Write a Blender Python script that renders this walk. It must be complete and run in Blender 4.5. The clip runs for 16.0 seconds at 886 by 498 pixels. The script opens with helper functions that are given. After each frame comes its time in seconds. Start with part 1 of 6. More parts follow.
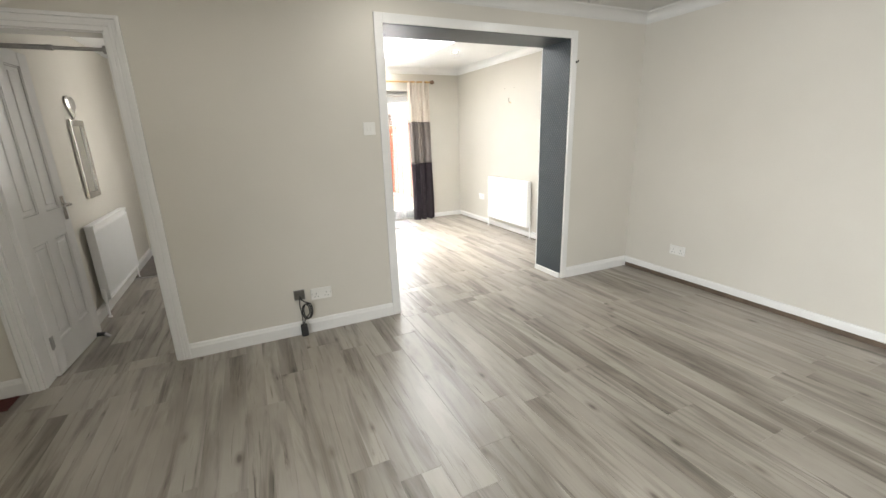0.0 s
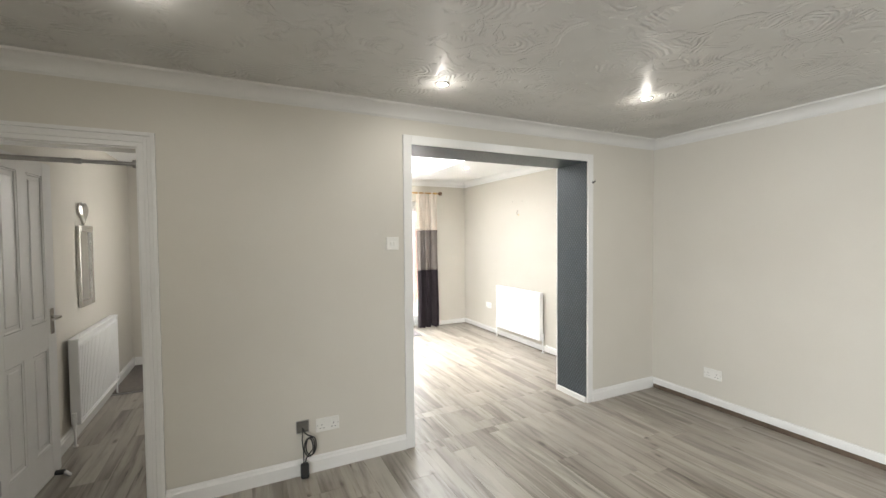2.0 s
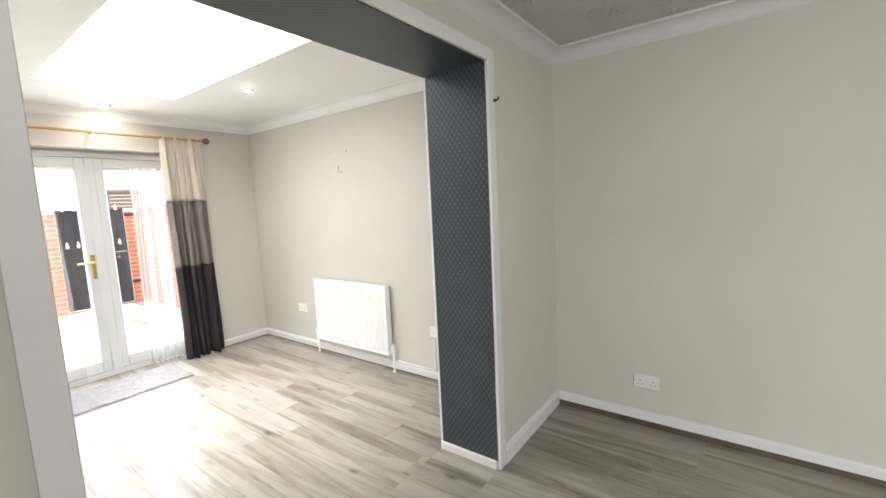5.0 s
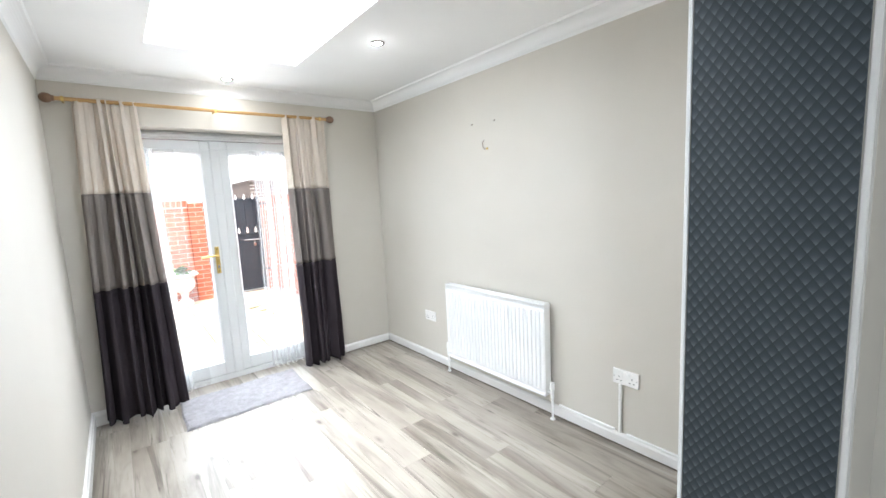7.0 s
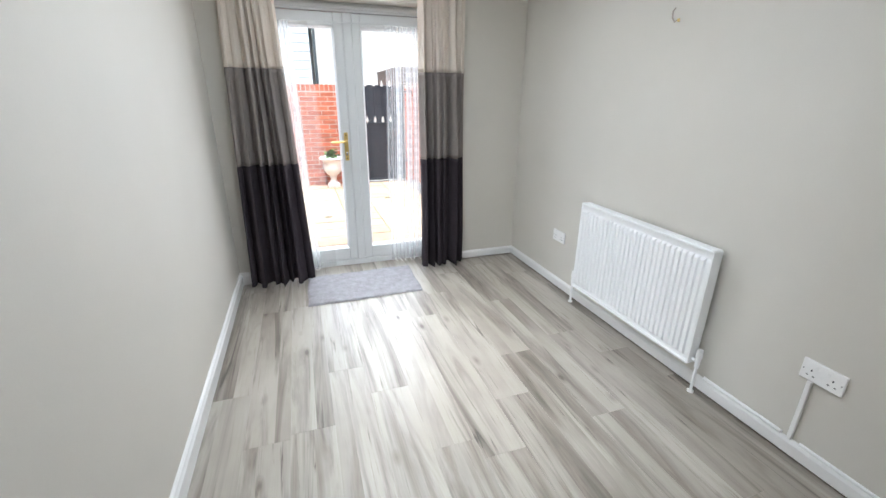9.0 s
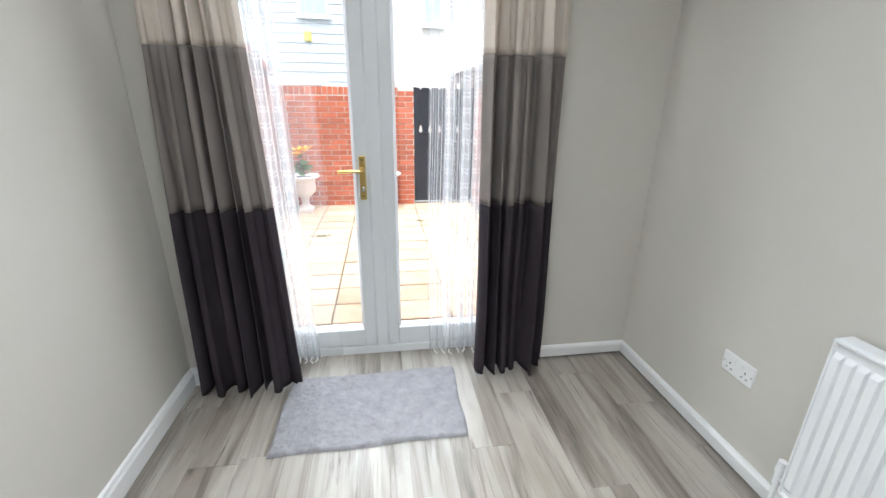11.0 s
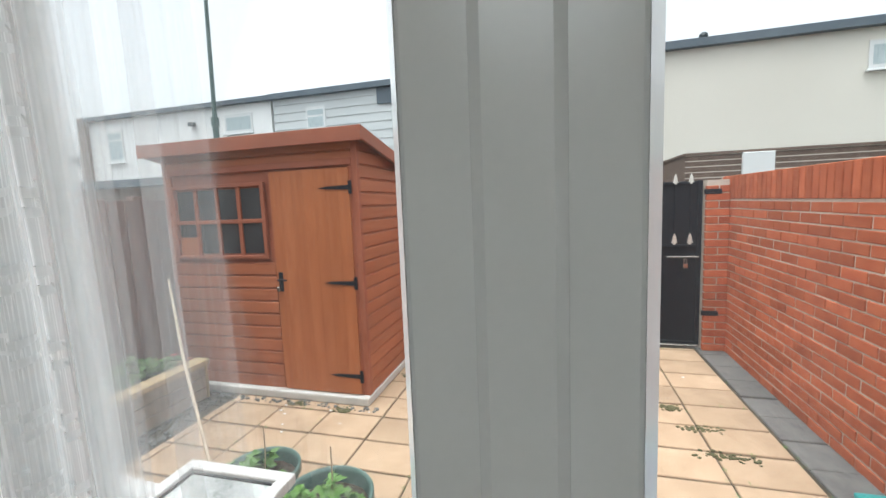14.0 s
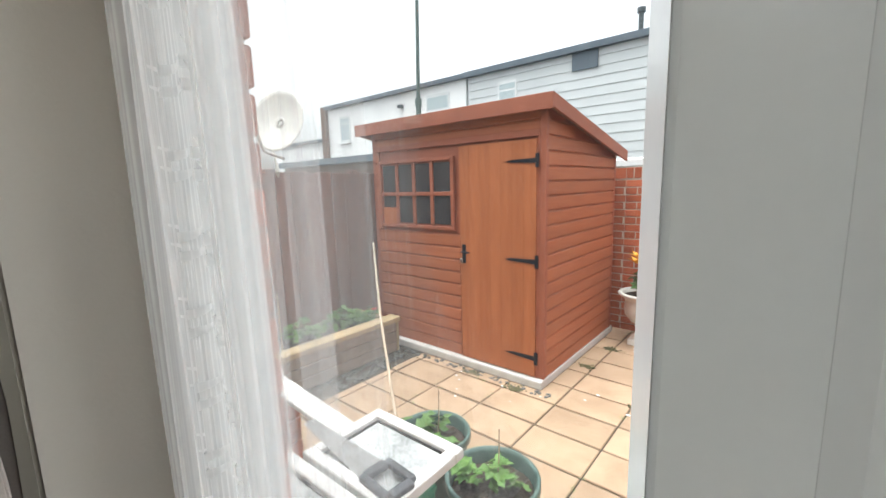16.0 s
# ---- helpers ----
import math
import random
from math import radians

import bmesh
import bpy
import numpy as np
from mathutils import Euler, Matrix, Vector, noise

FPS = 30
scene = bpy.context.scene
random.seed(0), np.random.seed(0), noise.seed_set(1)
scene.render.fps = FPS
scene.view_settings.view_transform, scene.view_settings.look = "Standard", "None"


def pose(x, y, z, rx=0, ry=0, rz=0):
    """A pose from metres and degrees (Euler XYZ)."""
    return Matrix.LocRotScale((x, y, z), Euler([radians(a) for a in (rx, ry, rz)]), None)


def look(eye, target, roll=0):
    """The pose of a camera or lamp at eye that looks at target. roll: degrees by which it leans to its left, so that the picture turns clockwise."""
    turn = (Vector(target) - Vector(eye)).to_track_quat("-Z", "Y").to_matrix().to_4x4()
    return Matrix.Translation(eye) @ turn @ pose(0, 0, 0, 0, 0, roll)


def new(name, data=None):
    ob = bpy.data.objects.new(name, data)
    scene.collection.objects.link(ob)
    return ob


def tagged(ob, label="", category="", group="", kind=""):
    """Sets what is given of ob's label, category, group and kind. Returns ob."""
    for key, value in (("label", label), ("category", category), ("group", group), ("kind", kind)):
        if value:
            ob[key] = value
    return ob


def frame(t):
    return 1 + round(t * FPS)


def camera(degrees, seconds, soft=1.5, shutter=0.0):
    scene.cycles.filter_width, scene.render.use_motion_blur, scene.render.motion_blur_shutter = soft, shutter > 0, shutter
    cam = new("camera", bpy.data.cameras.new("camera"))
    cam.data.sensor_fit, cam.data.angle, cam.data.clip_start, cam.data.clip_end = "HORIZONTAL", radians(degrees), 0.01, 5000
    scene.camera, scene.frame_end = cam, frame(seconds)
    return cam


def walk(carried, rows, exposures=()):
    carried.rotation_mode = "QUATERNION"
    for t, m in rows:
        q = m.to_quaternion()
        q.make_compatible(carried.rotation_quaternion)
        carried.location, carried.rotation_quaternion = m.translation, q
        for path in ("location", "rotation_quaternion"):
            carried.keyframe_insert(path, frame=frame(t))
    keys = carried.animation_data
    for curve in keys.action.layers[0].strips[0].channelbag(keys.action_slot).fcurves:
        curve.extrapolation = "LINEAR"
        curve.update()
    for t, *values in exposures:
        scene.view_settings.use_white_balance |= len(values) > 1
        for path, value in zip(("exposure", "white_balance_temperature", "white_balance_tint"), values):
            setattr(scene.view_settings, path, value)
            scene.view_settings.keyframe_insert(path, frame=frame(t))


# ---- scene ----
cam = camera(94.1, 16.0)
PATH = [
    (0, (0.287, 0.432, 1.379), (1.095, 2.18, 0.84), -1.8),
    (0.5, (0.218, 0.416, 1.456), (1.057, 2.2, 1.121), -1.3),
    (1, (0.121, 0.409, 1.497), (0.931, 2.235, 1.388), -1.0),
    (1.5, (0.087, 0.476, 1.503), (0.87, 2.315, 1.469), -0.6),
    (2, (0.178, 0.715, 1.477), (1.062, 2.508, 1.412), -0.5),
    (2.5, (0.301, 0.995, 1.466), (1.376, 2.676, 1.331), -0.6),
    (3, (0.436, 1.287, 1.456), (1.665, 2.853, 1.259), -0.7),
    (3.5, (0.579, 1.556, 1.452), (1.963, 2.977, 1.198), -0.8),
    (3.7, (0.68, 1.652, 1.45), (2.1, 3.034, 1.18), -1.1),
    (5.8, (1.192, 2.715, 1.44), (2.829, 3.846, 1.236), -3.0),
    (6, (1.225, 2.798, 1.415), (2.843, 3.958, 1.226), -2.3),
    (6.5, (1.338, 3.046, 1.407), (2.82, 4.368, 1.171), -2.5),
    (7, (1.514, 3.221, 1.44), (2.746, 4.777, 1.186), -2.9),
    (7.5, (1.598, 3.288, 1.449), (2.604, 4.993, 1.169), -2.4),
    (8, (1.607, 3.303, 1.44), (2.446, 5.082, 1.079), -1.9),
    (8.2, (1.635, 3.299, 1.435), (2.413, 5.094, 1.02), -1.7),
    (10.3, (2.121, 4.372, 1.332), (2.532, 6.065, 0.35), 3.3),
    (10.5, (2.173, 4.503, 1.331), (2.547, 6.254, 0.44), 2.6),
    (11, (2.245, 4.885, 1.372), (2.521, 6.75, 0.706), 0.6),
    (11.5, (2.304, 5.283, 1.393), (2.403, 7.208, 0.859), -0.8),
    (12, (2.355, 5.629, 1.398), (2.248, 7.563, 0.899), -0.9),
    (12.5, (2.323, 5.965, 1.414), (2.184, 7.92, 1.019), -2.2),
    (13, (2.316, 6.247, 1.406), (1.994, 8.195, 1.087), -3.0),
    (13.5, (2.314, 6.505, 1.444), (1.843, 8.431, 1.18), -3.0),
    (14, (2.238, 6.657, 1.466), (1.711, 8.574, 1.245), -2.3),
    (14.5, (2.2, 6.735, 1.461), (1.408, 8.556, 1.216), -1.3),
    (15, (2.197, 6.76, 1.459), (0.982, 8.317, 1.144), -0.7),
    (15.5, (2.166, 6.789, 1.458), (0.776, 8.19, 1.13), -1.2),
    (16, (2.157, 6.786, 1.459), (0.877, 8.292, 1.151), -1.5),
]
EXPOSURE = [(0.0, 3.35, 6500, 9), (3.5, 3.2, 6500, 9), (6.0, 2.9, 6250, 8), (7.0, 2.95, 5850, 8), (7.5, 2.55, 5800, 8), (8.0, 2.48, 5800, 8), (10.5, 2.28, 5800, 8), (11.5, 2.28, 5880, 6), (12.5, 1.8, 5780, 3), (13.0, 1.4, 5720, 2), (13.5, 1.28, 5850, 2), (14.2, 1.4, 6250, 5), (15.0, 1.68, 6100, 3), (16.0, 1.62, 6350, 6)]
walk(cam, [(t, look(eye, target, roll)) for t, eye, target, roll in PATH], EXPOSURE)


# ---- world, sun, large lights ----
world = bpy.data.worlds.new("overcast")
scene.world = world
world.use_nodes = True
wn, wl = world.node_tree.nodes, world.node_tree.links
sky = wn.new("ShaderNodeTexSky")
sky.sky_type = "NISHITA"
sky.sun_disc = False
sky.sun_elevation, sky.sun_rotation = radians(80), radians(211)
sky.air_density, sky.dust_density, sky.ozone_density = 1.0, 6.0, 1.0
grey = wn.new("ShaderNodeHueSaturation")
grey.inputs["Saturation"].default_value = 0.16
wl.new(sky.outputs[0], grey.inputs["Color"])
wl.new(grey.outputs[0], wn["Background"].inputs[0])
wn["Background"].inputs[1].default_value = 0.15


def lamp(name, kind, m, energy, color):
    data = bpy.data.lights.new(name, kind)
    data.energy, data.color = energy, color
    ob = new(name, data)
    ob.matrix_world = m
    return data


def area(name, m, energy, color, wide, high, spread=180):
    data = lamp(name, "AREA", m, energy, color)
    data.shape, data.size, data.size_y = "RECTANGLE", wide, high
    data.spread = radians(spread)


def downlight_beam(x, y, z, energy):
    data = lamp("downlight_beam", "POINT", pose(x, y, z), energy, (1.0, 0.95, 0.88))
    data.shadow_soft_size = 0.022


SUN_FROM = Vector((-0.06, -0.10, 1.0))
lamp("sun", "SUN", look(SUN_FROM, (0, 0, 0)), 0.4, (1.0, 0.97, 0.93)).angle = radians(60)
# daylight in the openings
DAY = (0.965, 0.98, 1.0)
area("skylight_daylight", pose(2.18, 5.125, 2.58), 3.9, DAY, 0.8, 1.9)
area("door_daylight", pose(2.21, 6.885, 1.05, -90, 0, 0), 2.2, DAY, 1.25, 1.65)
area("net_daylight", pose(2.2, 7.16, 1.0, -90, 0, 0), 2.3, DAY, 1.3, 1.7)
area("front_window_daylight", look((-1.56, -0.9, 1.45), (3.3, -0.3, 0.0)), 13.0, (0.93, 0.97, 1.0), 1.7, 1.1, 125)
# fill lamp for the hall, in an unseen opening assumed on its right
area("hall_fill_light", look((0.24, 5.3, 1.5), (-1, 5.3, 1.3)), 0.9, (1.0, 0.98, 0.96), 0.5, 1.0)
SPOTS_FRONT = [(-0.13, 2.5), (1.25, 2.88), (2.56, 2.55), (1.85, 1.25)]
SPOTS_BACK = [(2.28, 6.61), (2.86, 5.45)]
for sx, sy in SPOTS_FRONT:
    downlight_beam(sx, sy, 2.293, 0.09)
for sx, sy in SPOTS_BACK:
    downlight_beam(sx, sy, 2.295, 0.04)


# ---- materials ----
def ramp(nt, fac, stops):
    n = nt.nodes.new("ShaderNodeValToRGB")
    el = n.color_ramp.elements
    while len(el) < len(stops):
        el.new(0.5)
    for e, (p, c) in zip(el, stops):
        e.position, e.color = p, (*c, 1)
    nt.links.new(fac, n.inputs[0])
    return n.outputs[0]


def math_node(nt, op, a, b=0.0, c=None):
    n = nt.nodes.new("ShaderNodeMath")
    n.operation = op
    for i, v in enumerate((a, b, c)):
        if v is None:
            continue
        if isinstance(v, (int, float)):
            n.inputs[i].default_value = v
        else:
            nt.links.new(v, n.inputs[i])
    return n.outputs[0]


def coords(nt, stretch=(1, 1, 1), rnd=False, source="Object"):
    tc = nt.nodes.new("ShaderNodeTexCoord")
    vec = tc.outputs[source]
    mp = nt.nodes.new("ShaderNodeMapping")
    mp.inputs["Scale"].default_value = stretch
    nt.links.new(vec, mp.inputs[0])
    if rnd:
        info = nt.nodes.new("ShaderNodeObjectInfo")
        mul = math_node(nt, "MULTIPLY", info.outputs["Random"], 57.0)
        nt.links.new(mul, mp.inputs["Location"])
    return mp.outputs[0]


def noise_tex(nt, vec, scale, detail=4.0, rough=0.55, distort=0.0):
    n = nt.nodes.new("ShaderNodeTexNoise")
    n.inputs["Scale"].default_value, n.inputs["Detail"].default_value = scale, detail
    n.inputs["Roughness"].default_value, n.inputs["Distortion"].default_value = rough, distort
    nt.links.new(vec, n.inputs["Vector"])
    return n.outputs["Fac"]


def bump(nt, height, strength, dist, bsdf):
    b = nt.nodes.new("ShaderNodeBump")
    b.inputs["Strength"].default_value, b.inputs["Distance"].default_value = strength, dist
    nt.links.new(height, b.inputs["Height"])
    nt.links.new(b.outputs[0], bsdf.inputs["Normal"])


def blank(name):
    m = bpy.data.materials.new(name)
    m.use_nodes = True
    return m, m.node_tree, m.node_tree.nodes["Principled BSDF"]


def mat(name, c1, c2=None, scale=6.0, rough=0.5, metal=0.0, bumps=0.0, bscale=90.0, stretch=(1, 1, 1), rnd=0.0, spec=0.5, dist=0.002, rough2=None):
    """A surface of two mottled colours with fine relief; rnd lets alike pieces differ."""
    m, nt, bs = blank(name)
    c2 = c2 or tuple(min(1, v * 1.08) for v in c1)
    vec = coords(nt, stretch, rnd > 0)
    broad = noise_tex(nt, vec, scale, 5)
    fine = noise_tex(nt, vec, bscale, 3)
    mixed = math_node(nt, "ADD", math_node(nt, "MULTIPLY", broad, 0.75), math_node(nt, "MULTIPLY", fine, 0.25))
    col = ramp(nt, mixed, [(0.32, c1), (0.68, c2)])
    if rnd:
        info = nt.nodes.new("ShaderNodeObjectInfo")
        hsv = nt.nodes.new("ShaderNodeHueSaturation")
        nt.links.new(col, hsv.inputs["Color"])
        nt.links.new(math_node(nt, "MULTIPLY_ADD", info.outputs["Random"], rnd, 1 - rnd / 2), hsv.inputs["Value"])
        col = hsv.outputs[0]
    nt.links.new(col, bs.inputs["Base Color"])
    bs.inputs["Metallic"].default_value = metal
    bs.inputs["Specular IOR Level"].default_value = spec
    nt.links.new(math_node(nt, "MULTIPLY_ADD", broad, (rough2 or rough * 1.15) - rough * 0.9, rough * 0.9), bs.inputs["Roughness"])
    if bumps:
        bump(nt, fine, bumps, dist, bs)
    return m


WALL = mat("greige_wall_paint", (0.577, 0.546, 0.486), (0.617, 0.586, 0.526), 1.3, 0.6, bumps=0.12, bscale=160, spec=0.22)
WHITE = mat("white_gloss_paint", (0.71, 0.70, 0.68), (0.77, 0.76, 0.74), 3, 0.22, bumps=0.05, bscale=60)
MATT_WHITE = mat("white_ceiling_paint", (0.80, 0.80, 0.79), (0.84, 0.84, 0.83), 2, 0.6, bumps=0.06, bscale=120)
# white coving of the front room, its weak light put into the colour
COVING = mat("dimmed_white_coving_paint", (0.61, 0.60, 0.575), (0.67, 0.66, 0.635), 2, 0.6, bumps=0.06, bscale=120)
# white plastic of the front room fittings, darkened to ivory for their shade
DIMPLASTIC = mat("dimmed_white_plastic", (0.70, 0.685, 0.645), (0.76, 0.745, 0.705), 5, 0.35)
UPVC = mat("white_upvc", (0.64, 0.655, 0.65), (0.69, 0.70, 0.695), 2, 0.18)
RADIATOR = mat("white_radiator_enamel", (0.82, 0.82, 0.81), (0.85, 0.85, 0.84), 2, 0.3)
PLASTIC = mat("white_plastic", (0.80, 0.79, 0.77), None, 5, 0.3)
DARK = mat("dark_cavity", (0.02, 0.02, 0.02), None, 5, 0.7)
BLACK = mat("black_rubber", (0.018, 0.018, 0.018), (0.03, 0.03, 0.03), 9, 0.5)
BRASS = mat("brushed_brass", (0.62, 0.44, 0.14), (0.72, 0.53, 0.2), 20, 0.28, 1.0, 0.05, 200)
CHROME = mat("satin_chrome", (0.5, 0.48, 0.45), (0.6, 0.58, 0.55), 20, 0.25, 1.0)
STEEL = mat("dull_steel", (0.30, 0.29, 0.28), (0.42, 0.41, 0.4), 14, 0.4, 1.0)
POLEWOOD = mat("varnished_pole_wood", (0.42, 0.24, 0.08), (0.55, 0.34, 0.13), 5, 0.35, stretch=(1, 8, 8))
# dark brown that stands for the shade in the gaps below the skirting
GAPSHADE = mat("dark_brown_gap_shade", (0.085, 0.06, 0.042), (0.14, 0.10, 0.07), 12, 0.55)
FINIAL = mat("brown_wood_finial", (0.16, 0.09, 0.05), (0.24, 0.14, 0.08), 12, 0.4)


def cloth(name, c1, c2):
    m, nt, bs = blank(name)
    vec = coords(nt)
    weave = noise_tex(nt, coords(nt, (260, 260, 700)), 1.0, 2)
    broad = noise_tex(nt, vec, 5, 4)
    nt.links.new(ramp(nt, math_node(nt, "ADD", math_node(nt, "MULTIPLY", weave, 0.4), math_node(nt, "MULTIPLY", broad, 0.6)), [(0.3, c1), (0.7, c2)]), bs.inputs["Base Color"])
    bs.inputs["Roughness"].default_value = 0.8
    bs.inputs["Specular IOR Level"].default_value = 0.12
    bump(nt, weave, 0.25, 0.001, bs)
    # some daylight comes through the weave
    through_light = nt.nodes.new("ShaderNodeBsdfTranslucent")
    through_light.inputs[0].default_value = (*c2, 1)
    mx = nt.nodes.new("ShaderNodeMixShader")
    mx.inputs[0].default_value = 0.18
    nt.links.new(bs.outputs[0], mx.inputs[1]), nt.links.new(through_light.outputs[0], mx.inputs[2])
    nt.links.new(mx.outputs[0], nt.nodes["Material Output"].inputs[0])
    return m


CREAM = cloth("cream_curtain_cloth", (0.63, 0.56, 0.48), (0.73, 0.655, 0.57))
TAUPE = cloth("taupe_curtain_cloth", (0.222, 0.192, 0.174), (0.29, 0.256, 0.232))
PLUM = cloth("charcoal_plum_curtain_cloth", (0.040, 0.032, 0.037), (0.058, 0.048, 0.054))


def wood_floor():
    m, nt, bs = blank("grey_washed_oak_laminate")
    vec = coords(nt, (1, 1, 1), True)
    warp = noise_tex(nt, coords(nt, (6, 0.8, 1), True), 1.0, 3)
    tc = nt.nodes.new("ShaderNodeTexCoord")
    sep = nt.nodes.new("ShaderNodeSeparateXYZ")
    nt.links.new(tc.outputs["Object"], sep.inputs[0])
    info0 = nt.nodes.new("ShaderNodeObjectInfo")
    # each board is printed with two strips of different tone
    split = math_node(nt, "GREATER_THAN", sep.outputs[0], math_node(nt, "MULTIPLY_ADD", info0.outputs["Random"], 0.06, -0.03))

    def strips(stretch):
        add = nt.nodes.new("ShaderNodeVectorMath")
        mulv = nt.nodes.new("ShaderNodeVectorMath")
        mulv.operation = "SCALE"
        mulv.inputs[0].default_value = (3.7, 9.1, 2.3)
        nt.links.new(split, mulv.inputs["Scale"])
        nt.links.new(coords(nt, stretch, True), add.inputs[0])
        nt.links.new(mulv.outputs[0], add.inputs[1])
        return add.outputs[0]

    streak = noise_tex(nt, strips((9, 0.7, 1)), 1.0, 6, 0.6, 1.2)
    crack = noise_tex(nt, strips((24, 1.3, 1)), 1.0, 5, 0.62, 1.6)
    grain = noise_tex(nt, coords(nt, (150, 5, 1), True), 1.0, 3, 0.6, 0.3)
    cloud = noise_tex(nt, strips((2.4, 0.8, 1)), 1.0, 4, 0.6)
    base = ramp(nt, cloud, [(0.28, (0.205, 0.176, 0.143)), (0.48, (0.315, 0.283, 0.240)), (0.72, (0.43, 0.398, 0.348))])
    dark = ramp(nt, streak, [(0.31, (0.26, 0.24, 0.215)), (0.42, (0.66, 0.645, 0.62)), (0.53, (1, 1, 1)), (0.70, (1.0, 1.0, 1.0)), (0.82, (0.78, 0.77, 0.75))])
    mul = nt.nodes.new("ShaderNodeMix")
    mul.data_type, mul.blend_type = "RGBA", "MULTIPLY"
    mul.inputs["Factor"].default_value = 0.85
    nt.links.new(base, mul.inputs["A"]), nt.links.new(dark, mul.inputs["B"])
    mul2 = nt.nodes.new("ShaderNodeMix")
    mul2.data_type, mul2.blend_type = "RGBA", "MULTIPLY"
    mul2.inputs["Factor"].default_value = 0.55
    nt.links.new(mul.outputs["Result"], mul2.inputs["A"])
    nt.links.new(ramp(nt, grain, [(0.3, (0.9, 0.89, 0.88)), (0.55, (1, 1, 1))]), mul2.inputs["B"])
    mulc = nt.nodes.new("ShaderNodeMix")
    mulc.data_type, mulc.blend_type = "RGBA", "MULTIPLY"
    mulc.inputs["Factor"].default_value = 0.95
    nt.links.new(mul2.outputs["Result"], mulc.inputs["A"])
    nt.links.new(ramp(nt, crack, [(0.29, (0.22, 0.19, 0.165)), (0.36, (0.74, 0.72, 0.70)), (0.43, (1, 1, 1))]), mulc.inputs["B"])
    # knots
    vor = nt.nodes.new("ShaderNodeTexVoronoi")
    vor.inputs["Scale"].default_value = 1.0
    nt.links.new(coords(nt, (6.5, 2.6, 1), True), vor.inputs["Vector"])
    knot = ramp(nt, math_node(nt, "ADD", vor.outputs["Distance"], math_node(nt, "MULTIPLY", warp, 0.12)), [(0.10, (0.20, 0.16, 0.135)), (0.15, (0.72, 0.70, 0.67)), (0.22, (1, 1, 1))])
    mul3 = nt.nodes.new("ShaderNodeMix")
    mul3.data_type, mul3.blend_type = "RGBA", "MULTIPLY"
    mul3.inputs["Factor"].default_value = 0.85
    nt.links.new(mulc.outputs["Result"], mul3.inputs["A"]), nt.links.new(knot, mul3.inputs["B"])
    info = nt.nodes.new("ShaderNodeObjectInfo")
    hsv = nt.nodes.new("ShaderNodeHueSaturation")
    nt.links.new(mul3.outputs["Result"], hsv.inputs["Color"])
    nt.links.new(math_node(nt, "MULTIPLY_ADD", info.outputs["Random"], 0.12, 0.94), hsv.inputs["Value"])
    nt.links.new(hsv.outputs[0], bs.inputs["Base Color"])
    nt.links.new(math_node(nt, "MULTIPLY_ADD", grain, 0.10, 0.33), bs.inputs["Roughness"])
    bs.inputs["Specular IOR Level"].default_value = 0.95
    bump(nt, grain, 0.08, 0.001, bs)
    return m


LAMINATE = wood_floor()


def artex():
    """Textured plaster: fans of combed arcs round scattered centres, under satin paint."""
    m, nt, bs = blank("combed_textured_plaster")
    p = coords(nt)
    vor = nt.nodes.new("ShaderNodeTexVoronoi")
    vor.voronoi_dimensions = "2D"
    vor.inputs["Scale"].default_value = 3.2
    wob = nt.nodes.new("ShaderNodeTexNoise")
    wob.inputs["Scale"].default_value, wob.inputs["Detail"].default_value = 7.0, 2.0
    nt.links.new(p, wob.inputs["Vector"])
    mixv = nt.nodes.new("ShaderNodeMix")
    mixv.data_type = "VECTOR"
    mixv.inputs["Factor"].default_value = 0.10
    nt.links.new(p, mixv.inputs["A"]), nt.links.new(wob.outputs["Color"], mixv.inputs["B"])
    nt.links.new(mixv.outputs["Result"], vor.inputs["Vector"])
    arcs = math_node(nt, "SINE", math_node(nt, "MULTIPLY", vor.outputs["Distance"], 78.0))
    mask = ramp(nt, noise_tex(nt, p, 4.2, 3), [(0.51, (0, 0, 0)), (0.58, (1, 1, 1))])
    flat = ramp(nt, noise_tex(nt, p, 5.0, 4, 0.5, 1.6), [(0.40, (0, 0, 0)), (0.45, (1, 1, 1))])
    height = math_node(nt, "ADD", math_node(nt, "MULTIPLY", arcs, mask), math_node(nt, "MULTIPLY", flat, 2.0))
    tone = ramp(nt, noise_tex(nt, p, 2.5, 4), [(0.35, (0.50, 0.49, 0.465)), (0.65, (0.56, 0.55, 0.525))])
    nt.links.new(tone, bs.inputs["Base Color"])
    bs.inputs["Roughness"].default_value = 0.42
    bump(nt, height, 0.65, 0.004, bs)
    return m


ARTEX = artex()


